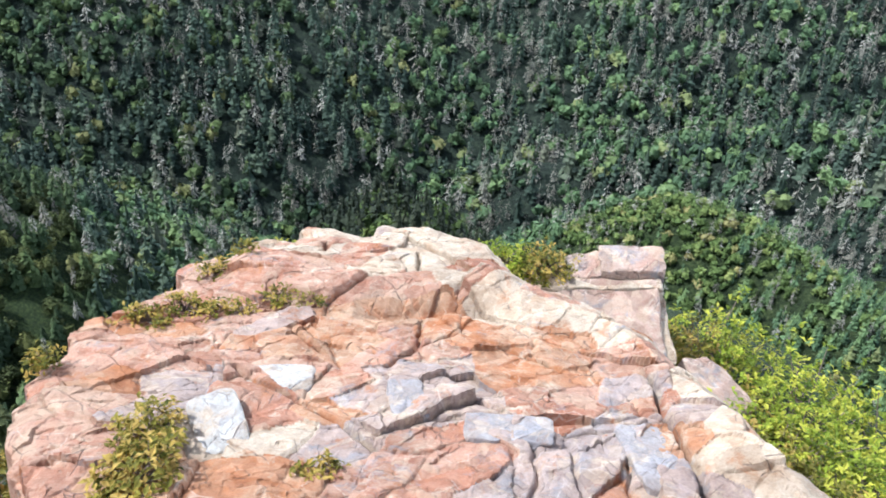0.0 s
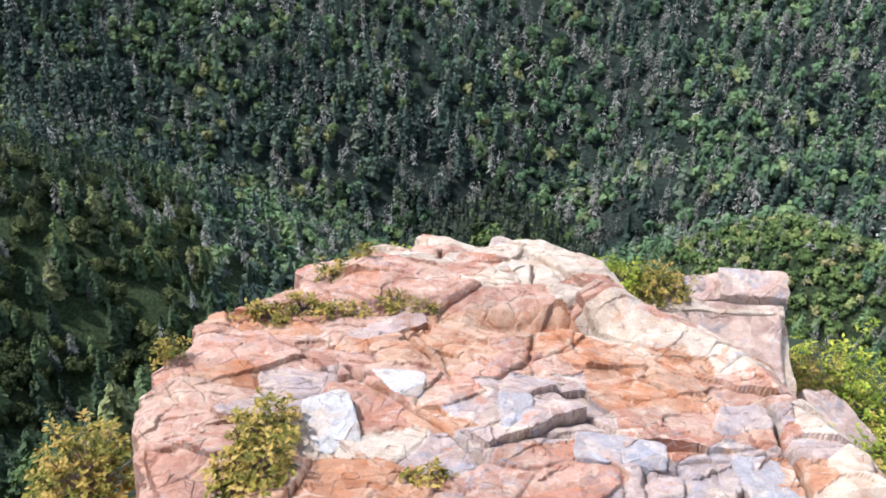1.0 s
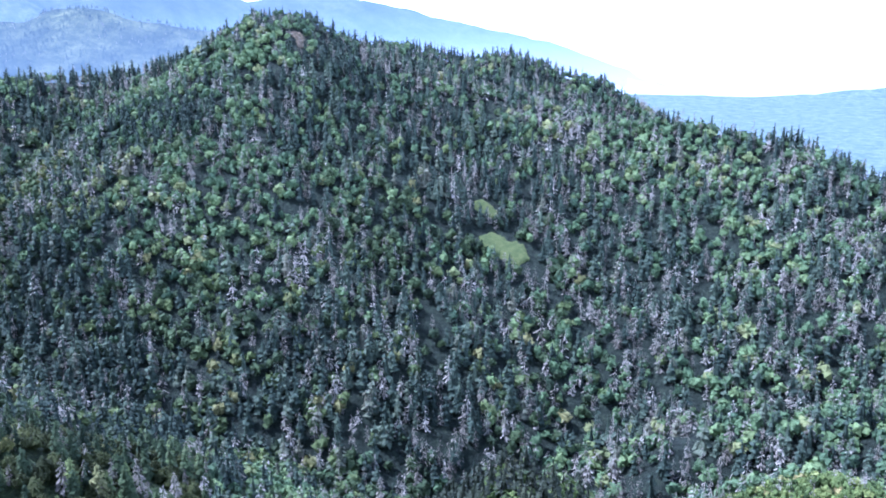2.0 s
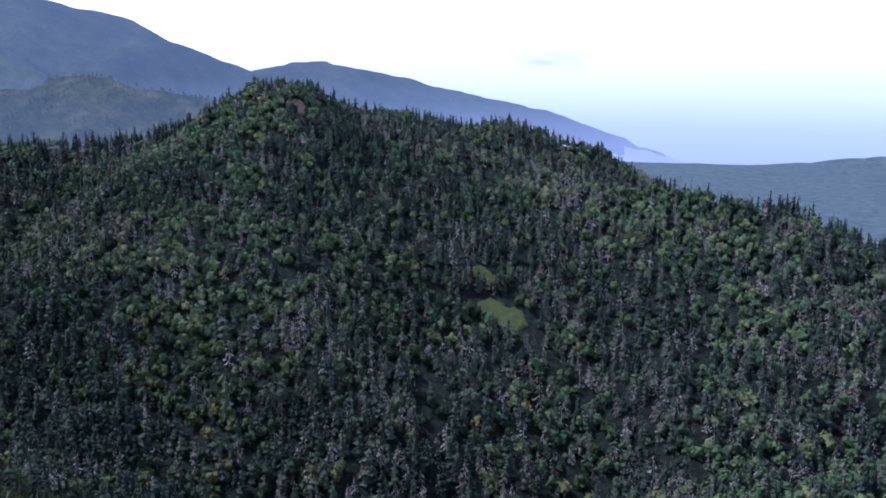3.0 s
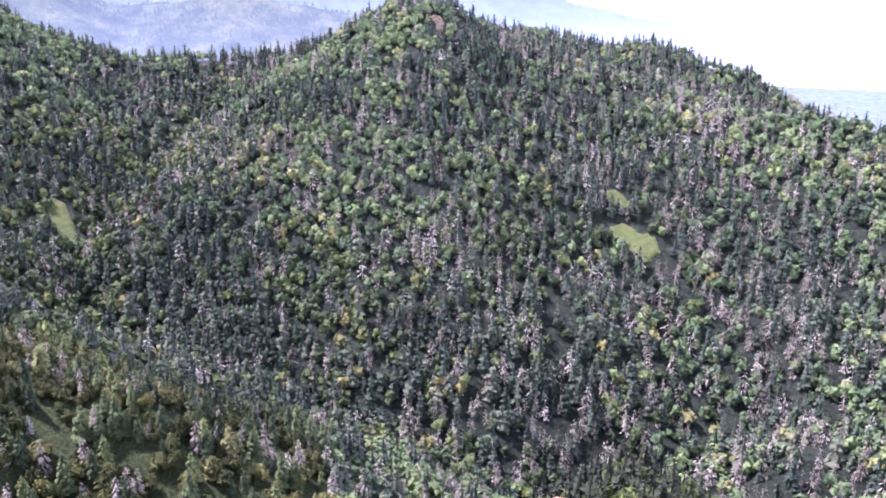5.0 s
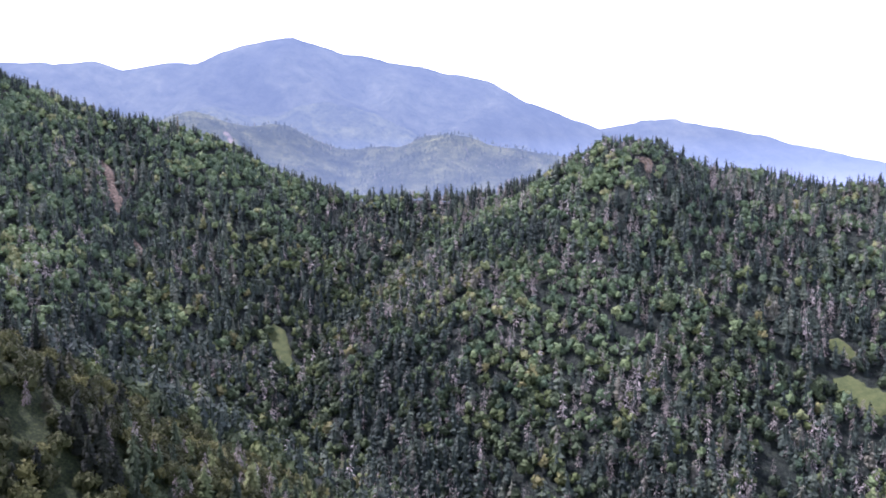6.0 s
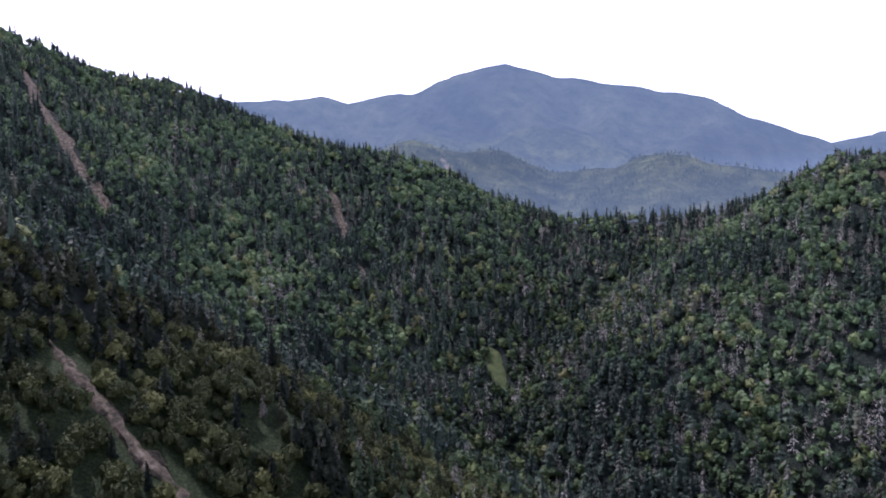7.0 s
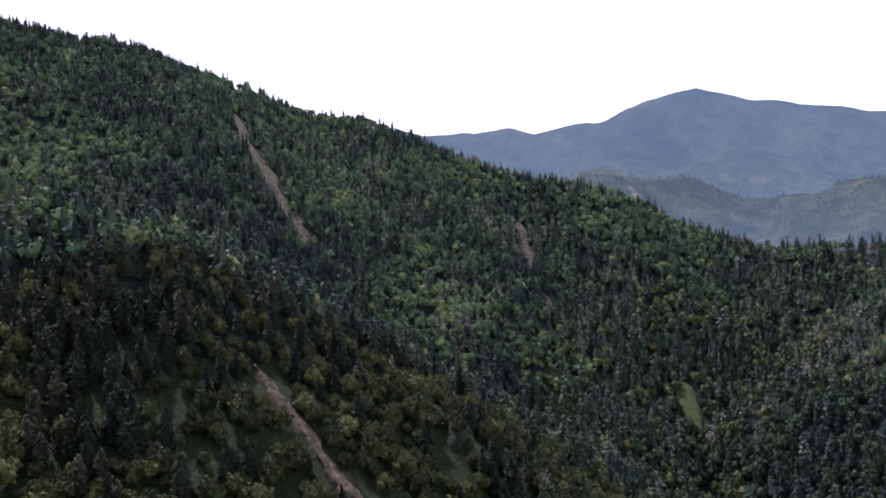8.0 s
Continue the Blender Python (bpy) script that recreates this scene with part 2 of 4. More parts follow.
# spruce and olive foliage darkened for the near spur's shade and lack of haze
DIM_SPRUCE = foliage_material("spruce needles, darkened", (0.015, 0.021, 0.013), (0.030, 0.038, 0.021), (0.060, 0.066, 0.033), 1.2)
DIM_OLIVE = foliage_material("olive broadleaf foliage, darkened", (0.034, 0.042, 0.015), (0.064, 0.077, 0.025), (0.130, 0.136, 0.042), 1.6)
HEATH = foliage_material("heath and young trees", (0.045, 0.072, 0.024), (0.11, 0.155, 0.046), (0.21, 0.25, 0.075), 1.4, late=(0.26, 0.23, 0.09))
KNOLL = foliage_material("dark heath", (0.030, 0.047, 0.014), (0.074, 0.106, 0.028), (0.150, 0.178, 0.048), 1.4)
DEAD = foliage_material("dead grey branches", (0.140, 0.130, 0.104), (0.235, 0.222, 0.180), (0.34, 0.325, 0.275), 0.8)
BARK = plain("tree bark", [(0.3, (0.05, 0.04, 0.03)), (0.7, (0.12, 0.10, 0.08))], 3.0)
LEAF = foliage_material("shrub leaves", (0.08, 0.09, 0.018), (0.26, 0.23, 0.04), (0.50, 0.35, 0.09), 5.0, 0.45, 0.35)
LEAF_GREEN = foliage_material("bright green leaves", (0.08, 0.12, 0.016), (0.28, 0.34, 0.034), (0.54, 0.52, 0.07), 5.0, 0.45, 0.35)
STEM = plain("shrub twigs", [(0.3, (0.10, 0.07, 0.05)), (0.7, (0.25, 0.19, 0.15))], 20.0)


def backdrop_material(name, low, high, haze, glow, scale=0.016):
    """Far slopes with the haze painted on as a blue glow of their own surface."""
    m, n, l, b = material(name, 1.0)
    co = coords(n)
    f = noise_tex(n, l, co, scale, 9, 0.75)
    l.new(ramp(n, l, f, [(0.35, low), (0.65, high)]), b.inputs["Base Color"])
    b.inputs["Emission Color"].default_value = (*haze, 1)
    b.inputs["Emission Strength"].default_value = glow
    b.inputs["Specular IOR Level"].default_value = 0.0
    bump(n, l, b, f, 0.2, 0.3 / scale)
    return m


def far_material(name, stops, scale, broad):
    """A far slope with haze painted on as emission: more of it with distance and towards the valleys, in place of the
    slope's own colour.
    """
    m, n, l, b = material(name, 1.0)
    co = coords(n)
    f = noise_tex(n, l, co, scale, 9, 0.75)
    c = ramp(n, l, f, stops)
    c = mix(n, l, 0.8, c, ramp(n, l, noise_tex(n, l, co, broad, 5, 0.6, 0.6), [(0.38, (0.42, 0.46, 0.55)), (0.62, (1.5, 1.4, 1.15))]), "MULTIPLY")
    l.new(c, b.inputs["Base Color"])
    b.inputs["Specular IOR Level"].default_value = 0.0
    bump(n, l, b, f, 0.8, 0.6 / scale)
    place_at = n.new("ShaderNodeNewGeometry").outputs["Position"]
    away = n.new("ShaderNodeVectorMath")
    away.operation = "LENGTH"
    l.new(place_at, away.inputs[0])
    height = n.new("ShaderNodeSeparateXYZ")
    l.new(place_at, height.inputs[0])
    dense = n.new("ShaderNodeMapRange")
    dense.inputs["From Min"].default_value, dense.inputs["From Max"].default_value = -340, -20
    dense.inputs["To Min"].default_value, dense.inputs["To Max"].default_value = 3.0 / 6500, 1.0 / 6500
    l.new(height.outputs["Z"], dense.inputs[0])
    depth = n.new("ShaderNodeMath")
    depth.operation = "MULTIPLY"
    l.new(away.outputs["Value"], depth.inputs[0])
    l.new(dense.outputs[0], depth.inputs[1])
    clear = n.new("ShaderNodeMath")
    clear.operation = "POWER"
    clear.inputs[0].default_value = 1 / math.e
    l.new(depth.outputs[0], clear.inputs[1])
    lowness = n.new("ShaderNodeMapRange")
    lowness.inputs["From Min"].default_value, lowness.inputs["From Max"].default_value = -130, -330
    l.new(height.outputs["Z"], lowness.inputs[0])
    # the surface itself glows in the haze colour; no air is built
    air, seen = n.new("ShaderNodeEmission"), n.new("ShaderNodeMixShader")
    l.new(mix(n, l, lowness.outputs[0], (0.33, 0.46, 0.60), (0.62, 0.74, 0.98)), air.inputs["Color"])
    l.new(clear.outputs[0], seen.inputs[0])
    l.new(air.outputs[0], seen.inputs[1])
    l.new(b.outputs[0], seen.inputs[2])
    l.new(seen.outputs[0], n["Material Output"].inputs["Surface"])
    return m


FAR_BLUE = far_material("far mountain with painted haze", [(0.35, (0.030, 0.044, 0.035)), (0.65, (0.125, 0.142, 0.105))], 0.014, 0.0028)
MID_BLUE = far_material("forest slope with painted haze", [(0.35, (0.03, 0.045, 0.026)), (0.65, (0.16, 0.18, 0.09))], 0.026, 0.006)
FAR_TREES = far_material("far trees with painted haze", [(0.35, (0.04, 0.058, 0.034)), (0.65, (0.12, 0.145, 0.075))], 0.2, 0.006)
FAR_DEAD = far_material("far dead trees with painted haze", [(0.35, (0.16, 0.14, 0.12)), (0.65, (0.34, 0.31, 0.27))], 0.2, 0.02)
FAR_SCAR = far_material("bare scar with painted haze", [(0.35, (0.14, 0.12, 0.09)), (0.65, (0.27, 0.23, 0.18))], 0.1, 0.02)
# haze colour and strength are emission of the slope itself
HILL_BLUE = backdrop_material("green hill with painted haze", (0.02, 0.04, 0.03), (0.12, 0.15, 0.10), (0.36, 0.48, 0.70), 0.29, 0.045)
PLAIN_BLUE = backdrop_material("lowland with painted haze", (0.05, 0.06, 0.07), (0.08, 0.09, 0.10), (0.62, 0.74, 1.0), 1.05, 0.006)


# ---- numeric noise ----
def hash01(i, j, seed):
    v = np.sin(i * 127.1 + j * 311.7 + seed * 74.7) * 43758.5453
    return v - np.floor(v)


def value_noise(x, y, seed=0):
    i, j = np.floor(x), np.floor(y)
    u, v = x - i, y - j
    u, v = u * u * (3 - 2 * u), v * v * (3 - 2 * v)
    return ((hash01(i, j, seed) * (1 - u) + hash01(i + 1, j, seed) * u) * (1 - v) + (hash01(i, j + 1, seed) * (1 - u) + hash01(i + 1, j + 1, seed) * u) * v) * 2 - 1


def fbm(x, y, octaves=4, seed=0):
    return sum(value_noise(x * 2**k, y * 2**k, seed + k) / 2**k for k in range(octaves))


def mesh_from(name, verts, faces, mats, smooth=False, tone=None, slots=None):
    """A mesh from arrays of corners and of faces (all with the same number of corners)."""
    verts, faces = np.asarray(verts, np.float32), np.asarray(faces, np.int32)
    me = bpy.data.meshes.new(name)
    k = faces.shape[1]
    me.vertices.add(len(verts))
    me.vertices.foreach_set("co", verts.ravel())
    me.loops.add(faces.size)
    me.loops.foreach_set("vertex_index", faces.ravel())
    me.polygons.add(len(faces))
    me.polygons.foreach_set("loop_start", np.arange(len(faces), dtype=np.int32) * k)
    me.polygons.foreach_set("use_smooth", np.full(len(faces), smooth))
    for mt in mats:
        me.materials.append(mt)
    if slots is not None:
        me.polygons.foreach_set("material_index", np.asarray(slots, np.int32))
    if tone is not None:
        me.attributes.new("tone", "FLOAT", "POINT").data.foreach_set("value", np.asarray(tone, np.float32))
    me.update(calc_edges=True)
    me.validate()
    return me


# ---- the lie of the land ----
def spot(bearing, rise, far):
    """A place by its bearing to the left of the first view, its angle above the eye's level and its distance."""
    a = radians(bearing)
    return (-far * math.sin(a), far * math.cos(a), EYE + far * math.tan(radians(rise)))


def crest(*rows):
    return np.array([spot(*r) for r in rows])


# each ridge: its crest line, the fall of its flanks, and how far the crest is rounded
RIDGES = [
    # the long wooded ridge across the valley, with its knob and saddle
    (crest((126.9, 13.9, 1300), (97.0, 12.6, 1080), (80.6, 10.95, 1030), (78.2, 10.85, 1025), (75.6, 10.35, 1020), (72.8, 9.05, 1015), (70.2, 8.1, 1010), (67.6, 7.15, 1005), (65.5, 6.15, 995), (62.8, 5.45, 985),
           (60.5, 4.95, 972), (58.2, 3.85, 962), (54.3, 1.8, 945), (50.8, 0.7, 925), (47.2, 0.0, 910), (44.4, -0.7, 900), (42.6, -1.95, 893), (41.0, -2.5, 885), (38.3, -3.5, 870), (34.4, -4.4, 850),
           (30.0, -4.55, 830), (25.7, -3.9, 805), (21.9, -3.15, 785), (19.8, -2.85, 770), (19.0, -1.8, 765), (18.3, -1.0, 762), (17.4, -0.8, 760), (16.6, -1.15, 756), (14.6, -2.2, 750), (12.8, -3.4, 742)), 0.58, 9.0),
    (crest((12.8, -3.2, 742), (10.7, -4.0, 735), (7.1, -4.9, 722), (3.5, -5.7, 710), (-0.2, -6.9, 700), (-3.0, -7.7, 692), (-6.5, -7.3, 685), (-10.6, -7.95, 668), (-15.2, -8.7, 648), (-19.3, -10.5, 630),
           (-29.2, -15.0, 600), (-49.6, -18.8, 600)), 0.58, 14.0),
    # shoulder behind the knob
    (crest((14.0, -4.2, 1000), (12.6, -3.2, 1000), (11.4, -2.7, 1000), (9.3, -2.85, 995), (7.1, -3.35, 990), (3.5, -3.55, 980), (1.4, -4.2, 970), (-1.8, -4.95, 960), (-4.0, -6.2, 955), (-5.8, -7.1, 950),
           (-8.5, -9.0, 940)), 0.6, 12.0),
    # the spur on the near side
    (crest((117.01, 7.75, 480), (92.08, 4.37, 420), (81.34, 0.47, 390), (75.35, -1.46, 365), (67.35, -8.19, 330), (58.74, -13.93, 300), (49.51, -20.65, 275), (43.43, -24.06, 262), (37.44, -25.52, 255), (31.52, -30.34, 250)), 0.62, 10.0),
    # the lookout's own ridge, running down to the knoll
    (np.array([(-60.0, -260.0, 70.0), (-15.0, -60.0, 12.0), (0.0, -8.0, -3.0), (2.4, 4.5, -4.0), (2.8, 7.6, -4.8), (0.5, 20.0, -14.0)]), 0.95, 3.0),
    (np.array([(0.5, 20.0, -14.0), (-1.0, 40.0, -27.0), (-4.0, 75.0, -44.0), (-3.4, 90.0, -50.9), (-8.0, 110.0, -72.0), (-12.0, 160.0, -122.0), (-20.0, 260.0, -200.0)]), 1.25, 6.5),
    # spurs to the right
    (crest((-9.0, -40.0, 150), (-12.0, -34.0, 168), (-15.5, -29.9, 178), (-17.6, -28.0, 178), (-19.0, -27.4, 176), (-22.6, -27.9, 170), (-26.7, -29.0, 163), (-29.9, -29.7, 156), (-33.0, -30.6, 150), (-49.62, -31.81, 160)), 0.9, 6.0),
    (crest((-9.51, -27.02, 390), (-15.38, -24.85, 400), (-20.59, -23.77, 400), (-27.19, -21.11, 390), (-41.61, -16.82, 380), (-59.59, -11.81, 380)), 0.6, 8.0),
    # far spurs and the hill at the valley's mouth
    (crest((71.8, 2.0, 1900), (53.5, 1.7, 1980), (49.2, 1.0, 2000), (45.7, 1.4, 2000), (42.5, 0.55, 2020), (39.6, 0.6, 2030), (36.4, -0.3, 2030), (30.6, 0.4, 2000), (25.3, -0.05, 1950), (22.8, -0.9, 1930),
           (20.5, -1.7, 1900), (16.2, -4.8, 1800)), 0.45, 25.0),
    (crest((-7.76, -7.25, 2900), (-10.01, -6.52, 3000), (-11.56, -5.61, 3100), (-15.29, -5.04, 3200), (-18.73, -4.58, 3300), (-34.59, -3.34, 3300), (-59.59, -3.31, 3300)), 0.35, 30.0),
    # the great mountain
    (crest((92.08, 4.37, 4300), (66.86, 4.93, 4300), (57.3, 4.3, 4300), (56.0, 3.95, 4300), (52.8, 3.85, 4300), (50.9, 4.13, 4300), (49.05, 3.65, 4300), (47.4, 4.0, 4300), (46.6, 4.17, 4300), (45.0, 3.98, 4300), (43.1, 4.95, 4300), (40.7, 5.5, 4300),
           (38.95, 5.75, 4300), (37.6, 5.4, 4300), (36.3, 4.87, 4300), (33.8, 4.55, 4300), (30.62, 3.84, 4300), (26.9, 3.17, 4300), (24.25, 1.82, 4300), (19.84, 0.17, 4300)), 0.55, 10.0),
    (crest((22.08, -0.3, 4500), (19.9, 0.1, 4500), (17.0, 0.6, 4500), (14.9, 0.62, 4500), (10.6, -0.15, 4500), (7.1, -1.1, 4500), (2.85, -1.85, 4480), (0.0, -2.65, 4450), (-2.9, -3.65, 4400), (-5.0, -4.35, 4360), (-7.23, -5.3, 4330), (-10.21, -7.01, 4300)), 0.5, 20.0),
]


def lowland(far):
    """Height of the valley floor and of the plain that falls away beyond it."""
    return -235.0 - 0.02 * np.clip(far - 600, 0, None) - 0.09 * np.clip(far - 3000, 0, None)


def land(x, y):
    """Height of the ground at arrays x, y."""
    far = np.hypot(x, y)
    z = lowland(far)
    for line, fall, soft in RIDGES:
        best = np.full_like(x, -1e9)
        for a, b in zip(line[:-1], line[1:]):
            d = b[:2] - a[:2]
            u = np.clip(((x - a[0]) * d[0] + (y - a[1]) * d[1]) / (d @ d), 0, 1)
            off = np.hypot(x - a[0] - u * d[0], y - a[1] - u * d[1])
            best = np.maximum(best, a[2] + u * (b[2] - a[2]) - fall * (np.sqrt(off * off + soft * soft) - soft))
        k = 0.25 * soft + 2.0
        top = np.maximum(z, best)
        z = top + k * np.log1p(np.exp(-np.abs(z - best) / k))
    reach = np.clip((far - 40) / 300, 0, 1)
    big = np.clip((far - 1200) / 1500, 0, 1)
    z = z + reach * (6.0 * fbm(x / 110, y / 110, 3, 5) + 1.5 * fbm(x / 25, y / 25, 2, 9)) * (1 - 0.6 * big)
    wx, wy = x + 90 * fbm(x / 500, y / 500, 2, 71), y + 90 * fbm(x / 500, y / 500, 2, 72)
    left_of = np.clip((np.degrees(np.arctan2(-x, y)) + 4) / 10, 0, 1)
    z = z - left_of * big * (1 - np.clip((far - 4000) / 280, 0, 1)) * (95.0 * np.abs(fbm(wx / 480, wy / 480, 4, 21)) + 14.0 * np.abs(fbm(x / 90, y / 90, 2, 23)))  # gullies between sharp spurs
    return z + np.clip((far - 4000) / 200, 0, 1) * 7.0 * fbm(x / 75, y / 75, 2, 91)  # treetops on the far skyline


# one sheet of ground from the foot of the lookout to the horizon
def build_ground():
    az = np.radians(np.concatenate([np.arange(-48, 98, 0.42), np.arange(98, 312, 2.0)]))
    rr = np.concatenate([[0.0, 2.0, 4.0, 6.0], 8 * np.exp(np.arange(0, math.log(4950 / 8), 0.026)), [2000.0, 4300.0, 4450.0, 4500.0, 4950.0]])
    rr = np.unique(rr.round(2))
    A, Rr = np.meshgrid(az, rr)
    X, Y = -Rr * np.sin(A), Rr * np.cos(A)
    Z = land(X, Y)
    n, m = Z.shape
    i, j = np.meshgrid(np.arange(n - 1), np.arange(m), indexing="ij")
    k = (j + 1) % m
    faces = np.stack([i * m + j, (i + 1) * m + j, (i + 1) * m + k, i * m + k], -1).reshape(-1, 4)[:, ::-1]
    mid = rr[i].ravel()
    right = (A[0][j].ravel() + radians(1.0)) % (2 * math.pi) > math.pi
    over = (Z - lowland(Rr))[i, j].ravel()  # height above the lowland
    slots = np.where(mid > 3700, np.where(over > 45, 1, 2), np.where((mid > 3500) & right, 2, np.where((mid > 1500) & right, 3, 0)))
    verts = np.stack([X, Y, Z], -1).reshape(-1, 3)
    near = mid < 1450
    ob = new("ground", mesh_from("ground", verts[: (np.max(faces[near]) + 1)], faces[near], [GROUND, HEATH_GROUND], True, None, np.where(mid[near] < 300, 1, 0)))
    tagged(ob, "steep forest floor below the trees, darkened for the shade between them", "ground", kind="structure")
    low = np.min(faces[~near])
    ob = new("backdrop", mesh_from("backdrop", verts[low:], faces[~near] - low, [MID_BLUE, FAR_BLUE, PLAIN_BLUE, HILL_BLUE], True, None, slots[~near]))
    tagged(ob, "distant wooded mountains with blue haze put in as glow", "backdrop", kind="structure")


build_ground()


# bare strips and clearings on the slopes: bearing, rise, distance of their middle lines, and width
SLIDES = [
    ("landslide_scar", SCAR, [(68.0, 6.1), (67.3, 4.1), (66.55, 2.3), (65.65, 0.15), (64.7, -1.7), (63.9, -2.85)], 620, 1000, 12.5, "long bare tan landslide scar down a wooded slope"),
    ("landslide_scar", SCAR, [(67.6, -10.2), (66.5, -11.9), (65.2, -14.5), (63.9, -16.7), (62.5, -18.6), (59.6, -22.5)], 90, 330, 5.5, "bare tan landslide scar between dark trees"),
    ("landslide_scar", SCAR, [(50.4, -1.8), (49.9, -3.6), (49.5, -5.2)], 600, 900, 11.0, "small bare brownish scar among trees"),
    # added grass strip that stands in for a patch of yellowish trees
    ("clearing", GRASS, [(40.6, -12.3), (40.2, -13.6), (39.6, -15.3)], 420, 860, 14.0, "narrow yellow-green strip in place of yellowish trees"),
    ("clearing", GRASS, [(5.25, -14.7), (4.3, -15.1), (3.1, -15.7), (1.9, -16.15)], 380, 710, 20.0, "bright yellow-green grassy clearing on a wooded slope"),
    # added grass strip that stands in for bright green shrubs
    ("clearing", GRASS, [(5.59, -12.44), (4.8, -12.92), (4.11, -13.4)], 380, 710, 11.0, "small yellow-green strip in place of bright green shrubs"),
    ("landslide_scar", SCAR, [(16.75, -1.75), (16.55, -2.25), (16.3, -2.85)], 500, 760, 11.0, "pale bare cliff scar below a wooded knob"),
    ("landslide_scar", SCAR, [(48.9, -6.6), (48.4, -7.4), (48.0, -8.2)], 500, 900, 6.0, "small dry brown scar among trees"),
    ("landslide_scar", FAR_SCAR, [(43.2, 0.0), (42.9, -0.5), (42.8, -1.0)], 1500, 2150, 14.0, "pale scar on a far slope with painted haze"),
]


def meet(bearing, rise, near, far):
    """Where the line at that bearing and rise comes to the ground, between two distances."""
    d = np.linspace(near, far, 400)
    a = radians(bearing)
    over = EYE + d * math.tan(radians(rise)) - land(-d * math.sin(a), d * math.cos(a))
    k = int(np.argmax(over < 0)) if (over < 0).any() else int(np.argmin(np.abs(over)))
    return np.array((-d[k] * math.sin(a), d[k] * math.cos(a)))


BARE = []  # middle lines of the bare strips, with their half widths
for name, mat, line, near, far, wide, label in SLIDES:
    mids = np.array([meet(b, r, near, far) for b, r in line])
    t = np.linspace(0, len(mids) - 1, 40)
    mx, my = (np.interp(t, np.arange(len(mids)), mids[:, k]) for k in (0, 1))
    if name == "landslide_scar":  # it wanders
        mx, my = mx + 0.45 * wide * fbm(t * 2.2, t * 0 + 7, 2, 35), my + 0.45 * wide * fbm(t * 2.2, t * 0 + 7, 2, 36)
    tx, ty = np.gradient(mx), np.gradient(my)
    ln = np.hypot(tx, ty) + 1e-6
    nx, ny = -ty / ln, tx / ln
    ends = np.clip(np.minimum(np.arange(40), 39 - np.arange(40)) / 6.0, 0.15, 1)
    BARE.append((np.stack([mx, my], -1), wide * 0.5 * ends))
    off = np.linspace(-1, 1, 9)
    ragged_by = 0.25 if name == "clearing" else 0.75
    ragged = wide * 0.5 * ends[:, None] * (1 + ragged_by * fbm(t[:, None] * 5 + 0 * off, off[None] * 1.2 + 0 * t[:, None], 2, 31))
    X, Y = mx[:, None] + nx[:, None] * off * ragged, my[:, None] + ny[:, None] * off * ragged
    Z = land(X, Y) + 1.3 - 1.2 * np.abs(off)[None] ** 6
    i, j = np.meshgrid(np.arange(39), np.arange(8), indexing="ij")
    faces = np.stack([i * 9 + j, (i + 1) * 9 + j, (i + 1) * 9 + j + 1, i * 9 + j + 1], -1).reshape(-1, 4)
    tagged(new(name, mesh_from(name, np.stack([X, Y, Z], -1).reshape(-1, 3), faces, [mat], True)), label, "clearing", kind="structure")


# ---- trees ----
def join(pieces):
    vs, fs, n = [], [], 0
    for v, f in pieces:
        vs.append(v)
        fs.append(np.asarray(f) + n)
        n += len(v)
    return np.concatenate(vs), np.concatenate(fs)


def spruce_shape(rng, boughs, wide_at=0.21, full=0.62, fan=0.42, core=True):
    """Drooping fans of needles round a slim dark heart, one high."""
    u = 1 - (1 - rng.random(boughs)) ** 0.62
    z = 0.05 + 0.93 * u
    r = (wide_at * (1 - u) ** full + 0.012) * rng.uniform(0.55, 1.2, boughs)
    a = rng.random(boughs) * 2 * math.pi
    out = np.stack([np.cos(a), np.sin(a), 0 * a], -1)
    side = np.stack([-np.sin(a), np.cos(a), 0 * a], -1)
    root = out * (0.25 * r)[:, None] + np.stack([0 * a, 0 * a, z + 0.035], -1)
    tip = out * r[:, None] + np.stack([0 * a, 0 * a, z - 0.30 * r + rng.uniform(-0.02, 0.02, boughs)], -1)
    half = side * (fan * r + 0.006)[:, None]
    drop = np.stack([0 * a, 0 * a, rng.uniform(-0.02, 0.02, boughs)], -1)
    tri = np.stack([root, tip - half - drop, tip + half + drop], 1).reshape(-1, 3)
    pieces = [(tri, np.arange(boughs * 3).reshape(-1, 3))]
    if core:
        b = np.linspace(0, 2 * math.pi, 5, endpoint=False)
        ring = np.stack([0.68 * wide_at * np.cos(b), 0.68 * wide_at * np.sin(b), 0.06 + 0 * b], -1)
        pieces.append((np.concatenate([ring, [[0, 0, 0.93]]]), [(k, (k + 1) % 5, 5) for k in range(5)]))
    return join(pieces)


